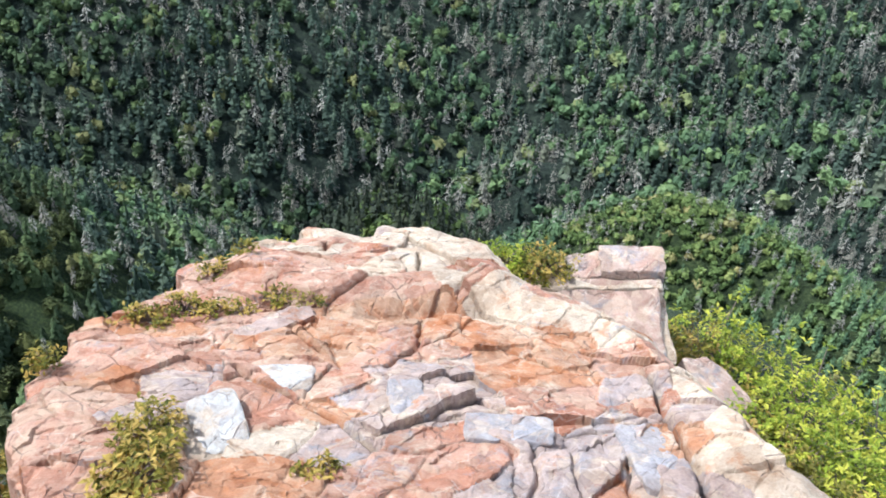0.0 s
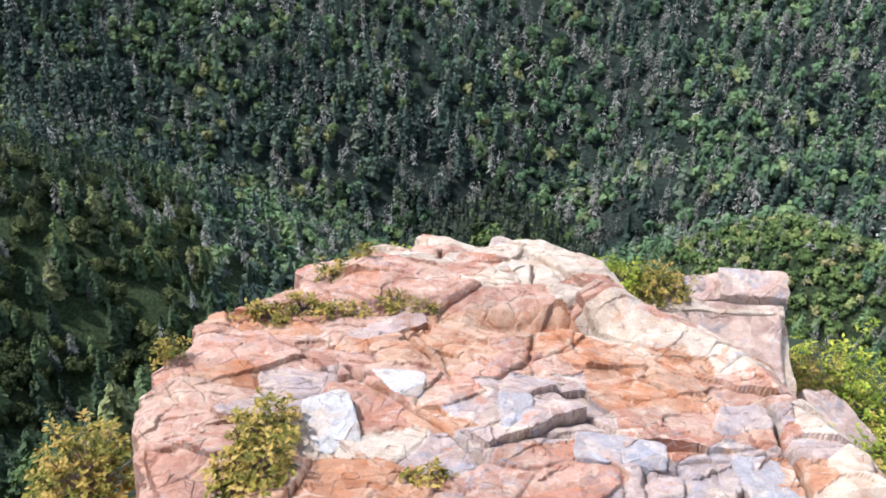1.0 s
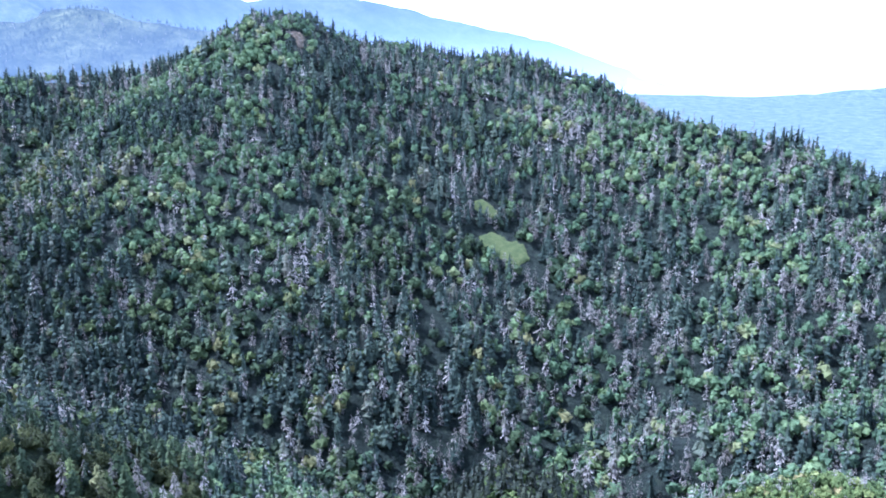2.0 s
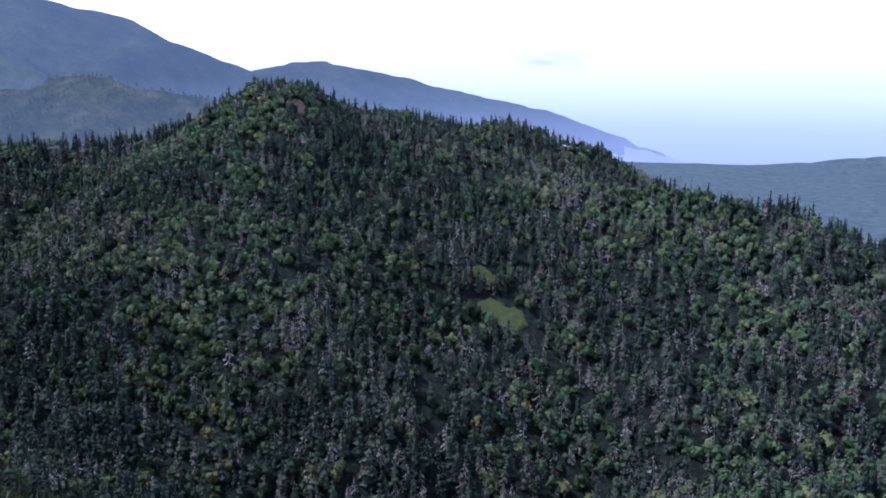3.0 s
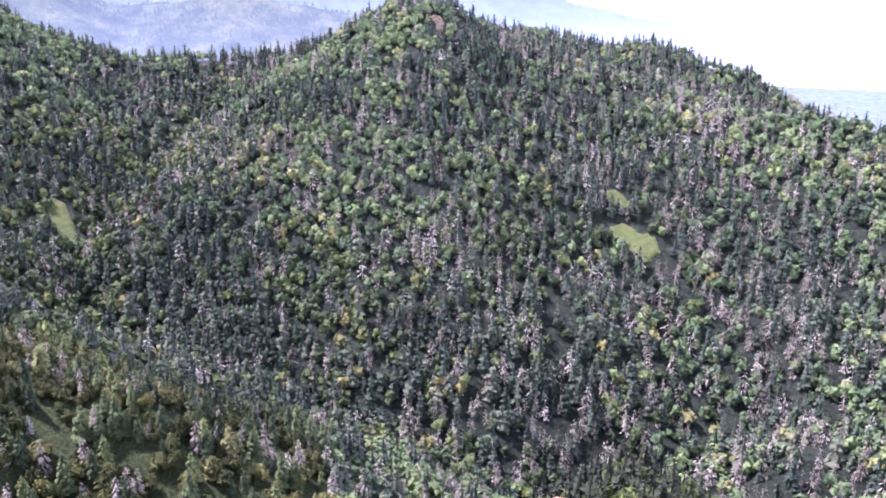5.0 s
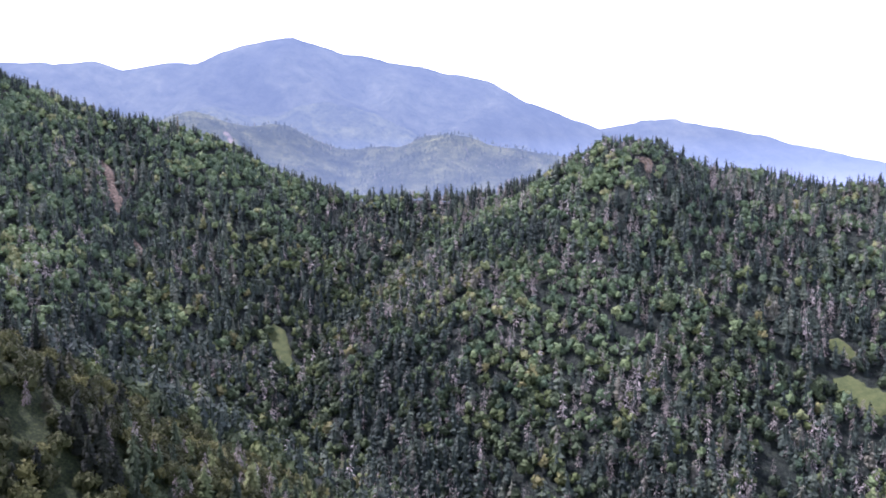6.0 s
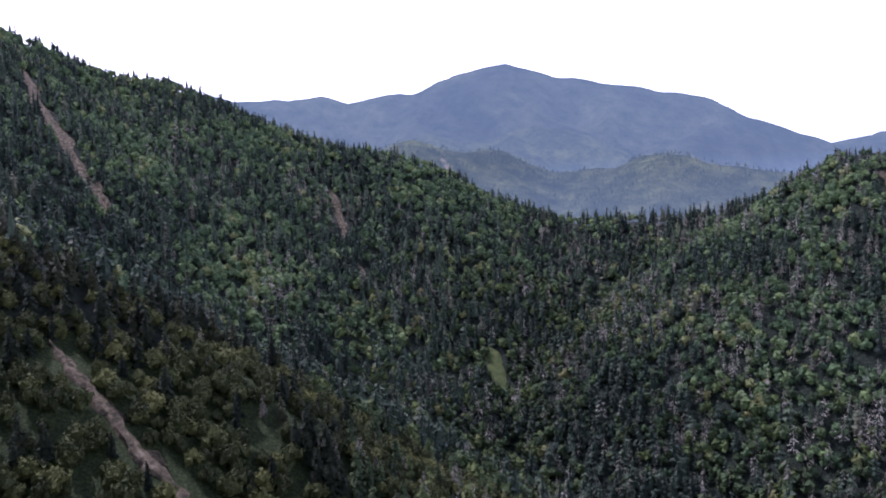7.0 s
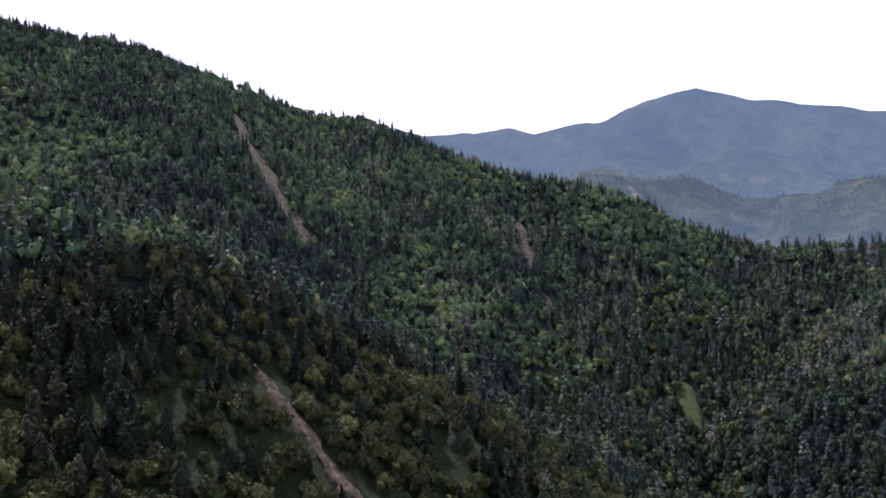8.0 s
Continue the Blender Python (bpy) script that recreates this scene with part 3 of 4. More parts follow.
def broad_shape(rng, sprays, leaf, lobes=4):
    """A crown of several leafy lobes, each a rough heart under small sprays of leaves, one high."""
    octa = np.array([(1, 0, 0), (-1, 0, 0), (0, 1, 0), (0, -1, 0), (0, 0, 1), (0, 0, -1)], float)
    sides = [(0, 2, 4), (2, 1, 4), (1, 3, 4), (3, 0, 4), (2, 0, 5), (1, 2, 5), (3, 1, 5), (0, 3, 5)]
    turn = rng.random() * 6.3
    hearts = [(np.array((0, 0, 0.62)), 0.31)]
    for k in range(lobes - 1):
        a = turn + k * 6.28 / (lobes - 1) + rng.uniform(-0.5, 0.5)
        far = rng.uniform(0.17, 0.29)
        hearts.append((np.array((far * math.cos(a), far * math.sin(a), rng.uniform(0.38, 0.66))), rng.uniform(0.19, 0.28)))
    out = []
    share = np.array([r * r for _, r in hearts])
    for (at, r), count in zip(hearts, np.maximum(4, (sprays * share / share.sum()).astype(int))):
        q, _ = np.linalg.qr(rng.normal(size=(3, 3)))
        out.append((octa @ q.T * r * 0.95 + at, sides))
        d = rng.normal(size=(count, 3))
        d[:, 2] += 0.45
        d /= np.linalg.norm(d, axis=1)[:, None]
        c = at + d * r * rng.uniform(0.82, 1.12, (count, 1))
        n = d + rng.normal(size=(count, 3)) * 0.5
        n /= np.linalg.norm(n, axis=1)[:, None]
        u = np.cross(n, rng.normal(size=(count, 3)))
        u /= np.linalg.norm(u, axis=1)[:, None] + 1e-9
        w = np.cross(n, u)
        size = leaf * rng.uniform(0.6, 1.4, (count, 1))
        tri = np.stack([c + u * size, c - u * size * 0.5 + w * size * 0.87, c - u * size * 0.5 - w * size * 0.87], 1)
        out.append((tri.reshape(-1, 3), np.arange(count * 3).reshape(-1, 3)))
    return join(out)


def dead_shape(rng, boughs, wide_at=0.15):
    """A bare stem with thin, drooping, twiggy branches, one high."""
    a = np.array((0, 2.1, 4.2))
    low = np.stack([0.014 * np.cos(a), 0.014 * np.sin(a), 0 * a], -1)
    stem = (np.concatenate([low, [[0.006, 0, 1.0]]]), [(0, 1, 3), (1, 2, 3), (2, 0, 3)])
    return join([stem, spruce_shape(rng, boughs, wide_at, 0.55, 0.10, False)])


rng = np.random.default_rng(7)
FAR_KINDS = {
    "spruce": [spruce_shape(rng, 36, rng.uniform(0.15, 0.22), rng.uniform(0.30, 0.55), 0.5) for _ in range(10)],
    "broad": [broad_shape(rng, 28, 0.13, 3) for _ in range(12)],
    "dead": [dead_shape(rng, int(rng.integers(36, 64)), rng.uniform(0.12, 0.19)) for _ in range(10)],
}
NEAR_KINDS = {
    "spruce": [spruce_shape(rng, 190, 0.2, 0.6, 0.3) for _ in range(5)],
    "broad": [broad_shape(rng, 200, 0.062, 5) for _ in range(5)],
    "dead": [dead_shape(rng, 150, 0.16) for _ in range(4)],
}


def plant(kind, kinds, x, y, tall, wide, tone, spin, name, mat, label):
    """Many trees of one kind as one mass."""
    z = land(x, y) - 0.3 - (0.17 * tall if kind == "broad" else 0)
    vs, fs, ts, n = [], [], [], 0
    which = (np.arange(len(x)) * 7919) % len(kinds[kind])
    for k, (v, f) in enumerate(kinds[kind]):
        s = which == k
        c, w = np.cos(spin[s])[:, None], np.sin(spin[s])[:, None]
        px = (v[None, :, 0] * c - v[None, :, 1] * w) * wide[s][:, None] + x[s][:, None]
        py = (v[None, :, 0] * w + v[None, :, 1] * c) * wide[s][:, None] + y[s][:, None]
        pz = v[None, :, 2] * tall[s][:, None] + z[s][:, None]
        vs.append(np.stack([px, py, pz], -1).reshape(-1, 3))
        fs.append((f[None] + (np.arange(s.sum()) * len(v))[:, None, None]).reshape(-1, 3) + n)
        ts.append(np.repeat(tone[s], len(v)))
        n += s.sum() * len(v)
    ob = new(name, mesh_from(name, np.concatenate(vs), np.concatenate(fs), [mat], False, np.concatenate(ts)))
    return tagged(ob, label, "trees", kind="stuff")


def open_ground(x, y, under):
    """True where trees may stand."""
    ok = np.ones(len(x), bool)
    for line, half in BARE:
        d = np.min(np.hypot(x[:, None] - line[:, 0], y[:, None] - line[:, 1]) - half, axis=1)
        ok &= (d > 1.3) | ((d > -0.5 * half.max()) & (half.max() < 8) & (hash01(np.floor(x), np.floor(y), 3) < 0.06))
    d, a = np.hypot(x, y), np.degrees(np.arctan2(-x, y))
    return ok if under else ok & ~((d > 118) & (d < 190) & (a > 62) & (a < 92))  # where the single trees stand


def low_on_knob(x, y):
    """Trees stay low on the windy knob."""
    top = spot(17.3, -1.0, 760)
    return 1 - 0.5 * np.exp(-((np.hypot(x - top[0], y - top[1]) / 30) ** 2))


def forest(near, far, lo, hi, cell, small, under):
    """Jittered places between two distances and bearings, one to a cell, sorted into kinds."""
    n = int(0.5 * radians(hi - lo) * (far**2 - near**2) / cell**2)
    d = np.sqrt(rng.uniform(near**2, far**2, n))
    a = np.radians(rng.uniform(lo, hi, n))
    x, y = -d * np.sin(a), d * np.cos(a)
    keep = open_ground(x, y, under)
    here, beyond = land(x, y), land(x * (1 + 12 / d), y * (1 + 12 / d))
    keep &= (beyond - here > -3.0) | (d < 345) | (rng.random(n) < 0.14)  # thinned to fit the camera's view, where slopes fall away from it
    x, y, a, d = x[keep], y[keep], a[keep], d[keep]
    n = len(x)
    stand = fbm(x / 60, y / 60, 3, 41) + 0.5 * fbm(x / 14, y / 14, 2, 44)
    pick = rng.random(n) * 1.6 - 0.8 + 0.75 * stand
    deadness = 0.04 + 0.26 * fbm(x / 50, y / 50, 2, 51) + 0.27 * np.clip(np.cos(1.4 * (a - radians(-10))), 0, 1) ** 1.7 + 0.10 * np.clip((radians(10) - a) / radians(20), 0, 1)
    dead = (rng.random(n) < deadness) & (np.degrees(a) < 62) & ((d > 200) | ((d > 95) & (np.degrees(a) < 50) & (rng.random(n) < 0.6)))
    dead &= (d > 345) | (np.degrees(a) < 18) | (rng.random(n) < 0.5)
    kind = np.where(dead, 2, np.where(pick > 0.22, 0, 1))
    return x, y, d, np.degrees(a), kind, small * rng.uniform(0.65, 1.25, n) * low_on_knob(x, y), rng.random(n) * 6.3, np.clip(rng.normal(0.45, 0.24, n) + 0.26 * fbm(x / 45, y / 45, 3, 47), 0, 1)


MATS = {"spruce": SPRUCE, "broad": BROAD, "dead": DEAD}
NEAR_MATS = {"spruce": DIM_SPRUCE, "broad": DIM_OLIVE, "dead": DEAD}
NAMES = ("spruce_forest", "broadleaf_forest", "dead_spruce_stand")


def wood(near, far, lo, hi, cell, small, kinds, what=NAMES, mats=MATS, under=False):
    x, y, d, a, kind, size, spin, tone = forest(near, far, lo, hi, cell, small, under)
    for k, (key, tall, wide, words) in enumerate((("spruce", 14.5, 15.0, "dark green spruce trees"), ("broad", 9.6, 8.8, "green broadleaf trees with rounded crowns"),
                                                   ("dead", 13.5, 16.0, "bare grey dead spruce trees"))):
        s = kind == k
        if not s.any():
            continue
        if key == "broad" and near >= 340 and far < 1500:  # darker foliage colour towards the valley floor, painted in for the thinner haze there
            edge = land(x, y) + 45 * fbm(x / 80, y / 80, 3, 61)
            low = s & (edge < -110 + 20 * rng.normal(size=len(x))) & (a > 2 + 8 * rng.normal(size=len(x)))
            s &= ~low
            plant(key, kinds, x[low], y[low], tall * size[low], wide * size[low], tone[low], spin[low], "dim_broadleaf_forest", DIM_FOLIAGE, "broadleaf trees low on the mountainside, darkened for thinner haze")
        plant(key, kinds, x[s], y[s], tall * size[s], wide * size[s] * (0.85 + 0.3 * tone[s]), tone[s], spin[s], what[k], mats[key], words + " covering the mountainside")


wood(340, 1060, -31, 87, 5.1, 1.04, FAR_KINDS)
# near woods: their dimness is painted into the foliage colours
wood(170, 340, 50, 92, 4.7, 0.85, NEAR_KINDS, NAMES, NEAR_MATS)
wood(170, 340, 24, 50, 3.9, 0.71, NEAR_KINDS, NAMES, {"spruce": DIM_FOLIAGE, "broad": DIM_OLIVE, "dead": DEAD})
wood(170, 340, 18, 24, 4.6, 0.8, FAR_KINDS)
wood(185, 340, -42, 18, 3.7, 0.62, FAR_KINDS)
wood(125, 185, -10.5, 18, 4.0, 0.7, FAR_KINDS)
YOUNG = ("young_spruce_thicket", "heath_thicket", "dead_sapling_stand")
wood(55, 125, -36, 18, 1.6, 0.30, FAR_KINDS, YOUNG, {"spruce": DIM_SPRUCE, "broad": KNOLL, "dead": DEAD})
wood(125, 188, -40, -10.5, 1.5, 0.30, FAR_KINDS, YOUNG, {"spruce": BROAD, "broad": HEATH, "dead": DEAD})
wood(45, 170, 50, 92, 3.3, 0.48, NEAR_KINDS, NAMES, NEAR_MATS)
# here too the spruces get the darkened foliage
wood(45, 170, 18, 50, 2.5, 0.38, NEAR_KINDS, NAMES, {"spruce": DIM_FOLIAGE, "broad": HEATH, "dead": DEAD})
wood(112, 196, 60, 93, 2.6, 0.26, FAR_KINDS, ("spruce_undergrowth", "leafy_undergrowth", "dead_undergrowth"), {"spruce": DIM_OLIVE, "broad": DIM_OLIVE, "dead": DEAD}, True)
# the distant trees carry the painted haze as well
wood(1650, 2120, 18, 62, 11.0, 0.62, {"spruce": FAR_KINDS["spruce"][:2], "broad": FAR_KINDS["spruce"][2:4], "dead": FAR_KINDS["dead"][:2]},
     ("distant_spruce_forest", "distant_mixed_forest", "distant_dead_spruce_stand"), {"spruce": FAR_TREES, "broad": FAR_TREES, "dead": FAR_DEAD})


def crest_trees(line, gap, name):
    """A row of spruces along the top of a ridge."""
    x, y = [], []
    for a, b in zip(line[:-1], line[1:]):
        n = int(np.hypot(*(b - a)[:2]) / gap)
        u = rng.random(n)
        x.append(a[0] + u * (b[0] - a[0]) + rng.normal(0, 5, n))
        y.append(a[1] + u * (b[1] - a[1]) + rng.normal(0, 5, n))
    x, y = np.concatenate(x), np.concatenate(y)
    n = len(x)
    size = rng.uniform(0.65, 1.2, n) * low_on_knob(x, y)
    plant("spruce", FAR_KINDS, x, y, 13.0 * size, 13.5 * size, np.clip(rng.normal(0.35, 0.15, n), 0, 1), rng.random(n) * 6.3, name, SPRUCE, "dark spruce trees standing along a mountain crest")


for line, _, _ in RIDGES[:3]:
    crest_trees(line[2:] if len(line) > 12 else line, 5.5, "crest_spruces")


# single trees on the near spur
def part(name, me, parent, label=""):
    ob = new(name, me)
    ob.parent = parent
    return tagged(ob, label)


def trunk_mesh(tall, wide):
    a = np.linspace(0, 2 * math.pi, 7, endpoint=False)
    rings = [np.stack([wide * w * np.cos(a) + lean, wide * w * np.sin(a), np.full(7, h * tall)], -1) for w, h, lean in ((1.4, -0.06, 0), (1.0, 0.05, 0), (0.75, 0.35, 0.05), (0.35, 0.7, -0.04), (0.05, 0.95, 0.0))]
    v = np.concatenate(rings)
    f = [(k * 7 + i, k * 7 + (i + 1) % 7, (k + 1) * 7 + (i + 1) % 7, (k + 1) * 7 + i) for k in range(4) for i in range(7)]
    return mesh_from("trunk", v, f, [BARK])


MODELS = []
for k in range(7):
    if k < 4:
        tall, wide, tone = 7.5 + 0.6 * k, 7.0 + 0.5 * k, 0.3 + 0.16 * k
        v, f = broad_shape(rng, 640, 0.042, 7)
        mat, nm, lab = DIM_OLIVE, "broadleaf_tree", "olive green broadleaf tree with a rounded leafy crown"
    else:
        tall, wide, tone = 9.0 + 0.8 * k - 3, 8.0, 0.2 + 0.1 * k
        v, f = spruce_shape(rng, 620, 0.22, 0.7, 0.2)
        mat, nm, lab = DIM_SPRUCE, "spruce_tree", "dark green spruce tree with drooping boughs"
    root = tagged(new(nm), lab, "tree", "trees on the near spur")
    part("crown", mesh_from("crown", v * (wide, wide, tall), f, [mat], False, np.full(len(v), tone)), root)
    part("trunk", trunk_mesh(tall * 0.8, 0.16), root, "brown bark trunk")
    MODELS.append(root)
g = np.random.default_rng(77)
n = 290
d, a = np.sqrt(g.uniform(118**2, 190**2, n)), np.radians(g.uniform(62, 92, n))
tx, ty = -d * np.sin(a), d * np.cos(a)
slide = np.min(np.hypot(tx[:, None] - BARE[1][0][:, 0], ty[:, None] - BARE[1][0][:, 1]), axis=1)
tx, ty = tx[slide > 2.8], ty[slide > 2.8]
tz = land(tx, ty)
used = set()
for x, y, z in zip(tx, ty, tz):
    k = int(g.choice(7, p=(0.19, 0.19, 0.17, 0.15, 0.1, 0.1, 0.1)))
    m = pose(x, y, z - 0.1, 0, 0, g.uniform(0, 360)) @ Matrix.Scale(g.uniform(0.55, 0.95), 4)
    if k in used:
        copy_thing(MODELS[k], m)
    else:
        MODELS[k].matrix_basis = m
        used.add(k)


# ---- the rock outcrop ----
RIM = np.array([(-1.7, 0.6), (-1.78, 2.2), (-1.96, 2.98), (-2.22, 3.58), (-2.42, 4.02), (-2.32, 4.40), (-2.42, 4.62), (-2.42, 5.22), (-2.21, 5.36), (-1.94, 5.74), (-2.02, 6.29), (-1.84, 6.56), (-1.47, 6.55),
                (-1.05, 6.72), (-1.05, 7.08), (-0.78, 7.05), (-0.54, 6.90), (-0.30, 7.08), (0.07, 7.30), (0.35, 7.00), (0.60, 6.80), (0.82, 6.42), (1.05, 6.18), (1.35, 5.95), (1.75, 5.30), (1.85, 4.84),
                (1.89, 4.67), (2.02, 4.11), (2.16, 3.57), (2.20, 3.28), (2.35, 0.6)])


def step_line(x):
    """Where the higher back of the outcrop begins."""
    return 5.52 + 0.10 * np.sin(2.6 * x + 0.4) - 0.12 * np.clip(x - 0.3, 0, 1)


def rim_distance(x, y):
    """Distance from the rim of the rock, positive inside."""
    d, inside = np.full_like(x, 1e9), np.zeros_like(x, bool)
    for a, b in zip(RIM, np.roll(RIM, -1, 0)):
        e = b - a
        u = np.clip(((x - a[0]) * e[0] + (y - a[1]) * e[1]) / (e @ e), 0, 1)
        d = np.minimum(d, np.hypot(x - a[0] - u * e[0], y - a[1] - u * e[1]))
        cross = ((a[1] > y) != (b[1] > y)) & (x < (b[0] - a[0]) * (y - a[1]) / (b[1] - a[1] + 1e-12) + a[0])
        inside ^= cross
    return np.where(inside, d, -d)


def facets(x, y, count, tilt, step, seed, turn=0.0, stretch=1.0, index=False):
    """Broken faces: each cell of rock has its own tilt and height; also the distance from the joint between cells."""
    g = np.random.default_rng(seed)
    sx, sy = g.uniform(-3.4, 3.6, count), g.uniform(1.6, 8.2, count)
    tx, ty, h = g.normal(0, tilt, count), g.normal(0, tilt, count), g.uniform(-step, step, count)
    wx, wy = x + 0.035 * fbm(x * 2.5, y * 2.5, 3, seed), y + 0.035 * fbm(x * 2.5 + 9, y * 2.5, 3, seed + 1)
    c, s = math.cos(radians(turn)), math.sin(radians(turn))
    u, v = ((wx * c + wy * s) * stretch).astype(np.float32), (wy * c - wx * s).astype(np.float32)
    su, sv = (sx * c + sy * s) * stretch, sy * c - sx * s
    near, second, idx = np.full(x.shape, 1e9, np.float32), np.full(x.shape, 1e9, np.float32), np.zeros(x.shape, np.int32)
    for k in range(count):
        d = (u - np.float32(su[k])) ** 2 + (v - np.float32(sv[k])) ** 2
        closer = d < near
        second = np.where(closer, near, np.minimum(second, d))
        idx[closer] = k
        near = np.where(closer, d, near)
    z = h[idx] + tx[idx] * (x - sx[idx]) + ty[idx] * (y - sy[idx])
    joint = np.sqrt(second) - np.sqrt(near)
    return (z, joint, idx) if index else (z, joint)


def chips(x, y, across, tilt, step, seed, turn=0.0, stretch=1.0):
    """Small broken faces about that wide, each with its own tilt and height; also the distance from their joints."""
    c, s = math.cos(radians(turn)), math.sin(radians(turn))
    u, v = (x * c + y * s) * stretch / across, (y * c - x * s) / across
    i, j = np.floor(u), np.floor(v)
    near, second = np.full(x.shape, 1e9), np.full(x.shape, 1e9)
    z = np.zeros(x.shape)
    for di in (-1, 0, 1):
        for dj in (-1, 0, 1):
            p, q = i + di, j + dj
            du, dv = u - p - hash01(p, q, seed), v - q - hash01(p, q, seed + 1)
            d = du * du + dv * dv
            closer = d < near
            second = np.where(closer, near, np.minimum(second, d))
            own = step * (2 * hash01(p, q, seed + 2) - 1) + across * tilt * 3.4 * ((hash01(p, q, seed + 3) - 0.5) * du + (hash01(p, q, seed + 4) - 0.5) * dv)
            z, near = np.where(closer, own, z), np.where(closer, d, near)
    return z, (np.sqrt(second) - np.sqrt(near)) * across


def line_distance(x, y, pts):
    d = np.full_like(x, 1e9)
    for a, b in zip(pts[:-1], pts[1:]):
        a, b = np.array(a), np.array(b)
        e = b - a
        u = np.clip(((x - a[0]) * e[0] + (y - a[1]) * e[1]) / (e @ e), 0, 1)
        d = np.minimum(d, np.hypot(x - a[0] - u * e[0], y - a[1] - u * e[1]))
    return d


CRACKS = [([(1.50, 4.62), (1.56, 4.52), (1.55, 4.18), (1.56, 3.88), (1.575, 3.55), (1.57, 3.2), (1.62, 2.7)], 0.022, 0.14),
          ([(-0.20, 4.55), (0.0, 4.95), (0.02, 5.4)], 0.020, 0.06), ([(-1.15, 4.35), (-0.85, 4.14), (-0.45, 3.85), (-0.2, 3.6)], 0.020, 0.08), ([(-0.02, 6.42), (-0.01, 6.12)], 0.020, 0.07),
          ([(-0.83, 6.35), (-0.82, 6.55)], 0.022, 0.09), ([(0.1, 3.9), (0.48, 4.0), (0.91, 3.88), (1.54, 3.97)], 0.020, 0.05), ([(0.68, 3.75), (0.64, 3.1)], 0.020, 0.05), ([(0.9, 3.7), (0.91, 3.1)], 0.020, 0.04),
          ([(1.26, 3.95), (1.16, 3.1)], 0.020, 0.05), ([(-0.62, 4.72), (-0.9, 5.1)], 0.020, 0.05)]
SPINE = [(0.87, 5.97), (1.19, 5.60), (1.55, 5.10), (1.72, 4.55), (1.92, 3.9), (2.06, 3.2)]  # the raised pale edge of the outcrop


def rock_top(x, y):
    """Height of the outcrop's upper face."""
    z = -2.08 - 0.25 * (y - 3.84)
    past = y - step_line(x)
    hump = np.clip(past / 0.42, 0, 1) * np.clip((x + 1.75) / 0.3, 0, 1) * np.clip((1.0 - x) / 0.4, 0, 1)
    z = z + 0.17 * hump - 0.13 * np.exp(-((past / 0.13) ** 2)) * np.clip((x + 0.5) / 0.3, 0, 1) * np.clip((0.8 - x) / 0.3, 0, 1)
    z = z + np.clip(0.12 - 0.38 * line_distance(x, y, SPINE), 0, None) * np.clip((y - 2.5) / 1.0, 0, 1) * np.clip((6.0 - y) / 0.9, 0.1, 1)
    a, ea = facets(x, y, 70, 0.062, 0.014, 3, -28, 0.65)
    b, eb = facets(x, y, 380, 0.065, 0.007, 8, 24, 0.7)
    wx, wy = x + 0.03 * fbm(x * 4, y * 4, 2, 66), y + 0.03 * fbm(x * 4 + 5, y * 4, 2, 67)
    c, ec = chips(wx, wy, 0.24, 0.055, 0.003, 12, 24, 0.6)
    e, ee = chips(wx, wy, 0.10, 0.06, 0.001, 30, -28, 0.7)
    c = c + e
    z = z + a * np.where(past > 0, 0.7, 1.0) + b * np.where(past > 0.4, 0.6, 1.0) + c
    worn = 0.5 + 0.5 * np.clip(2 * fbm(x * 1.3, y * 1.3, 2, 64), -1, 1)
    z = z - 0.035 * worn * np.exp(-((ea / 0.022) ** 2)) - 0.014 * np.exp(-((eb / 0.018) ** 2)) * (1 - worn) - 0.006 * worn * np.exp(-((ec / 0.016) ** 2))
    for pts, wide, deep in CRACKS:
        wob = 0.03 * fbm(x * 6, y * 6, 2, 77)
        z = z - deep * np.exp(-((line_distance(x + wob, y - wob, pts) / wide) ** 2))
    return z + 0.007 * fbm(x * 14, y * 14, 3, 60)


# centres of pink, orange, cream and grey stone, placed to fit the camera's view
BEDS = [
    [(-2.33, 4.76), (-1.92, 3.41), (-1.82, 4.55), (-1.44, 4.87), (-0.18, 4.83), (-0.88, 4.03), (-2.15, 3.57), (-1.05, 5.43), (-1.65, 5.35), (0.6, 4.3), (-1.75, 3.80), (0.05, 3.3), (0.9, 4.0), (1.4, 4.7)],
    [(-0.44, 3.87), (-1.11, 3.32), (0.77, 5.04), (0.10, 5.48), (-0.88, 4.94), (-0.55, 4.88), (-0.81, 3.04), (0.41, 4.64), (1.08, 4.63), (-0.76, 5.96)],
    [(1.0, 5.75), (1.3, 5.4), (1.6, 5.0), (1.78, 4.5), (1.92, 4.0), (2.05, 3.5), (-0.94, 3.51), (0.69, 5.67)],
    [(1.21, 3.60), (0.38, 3.82), (0.68, 3.43), (0.94, 3.51), (-1.08, 5.11), (0.18, 4.45), (-0.18, 4.10), (1.53, 3.81), (-2.30, 3.49), (1.28, 4.26), (-1.65, 4.02), (-0.52, 3.49)],
]


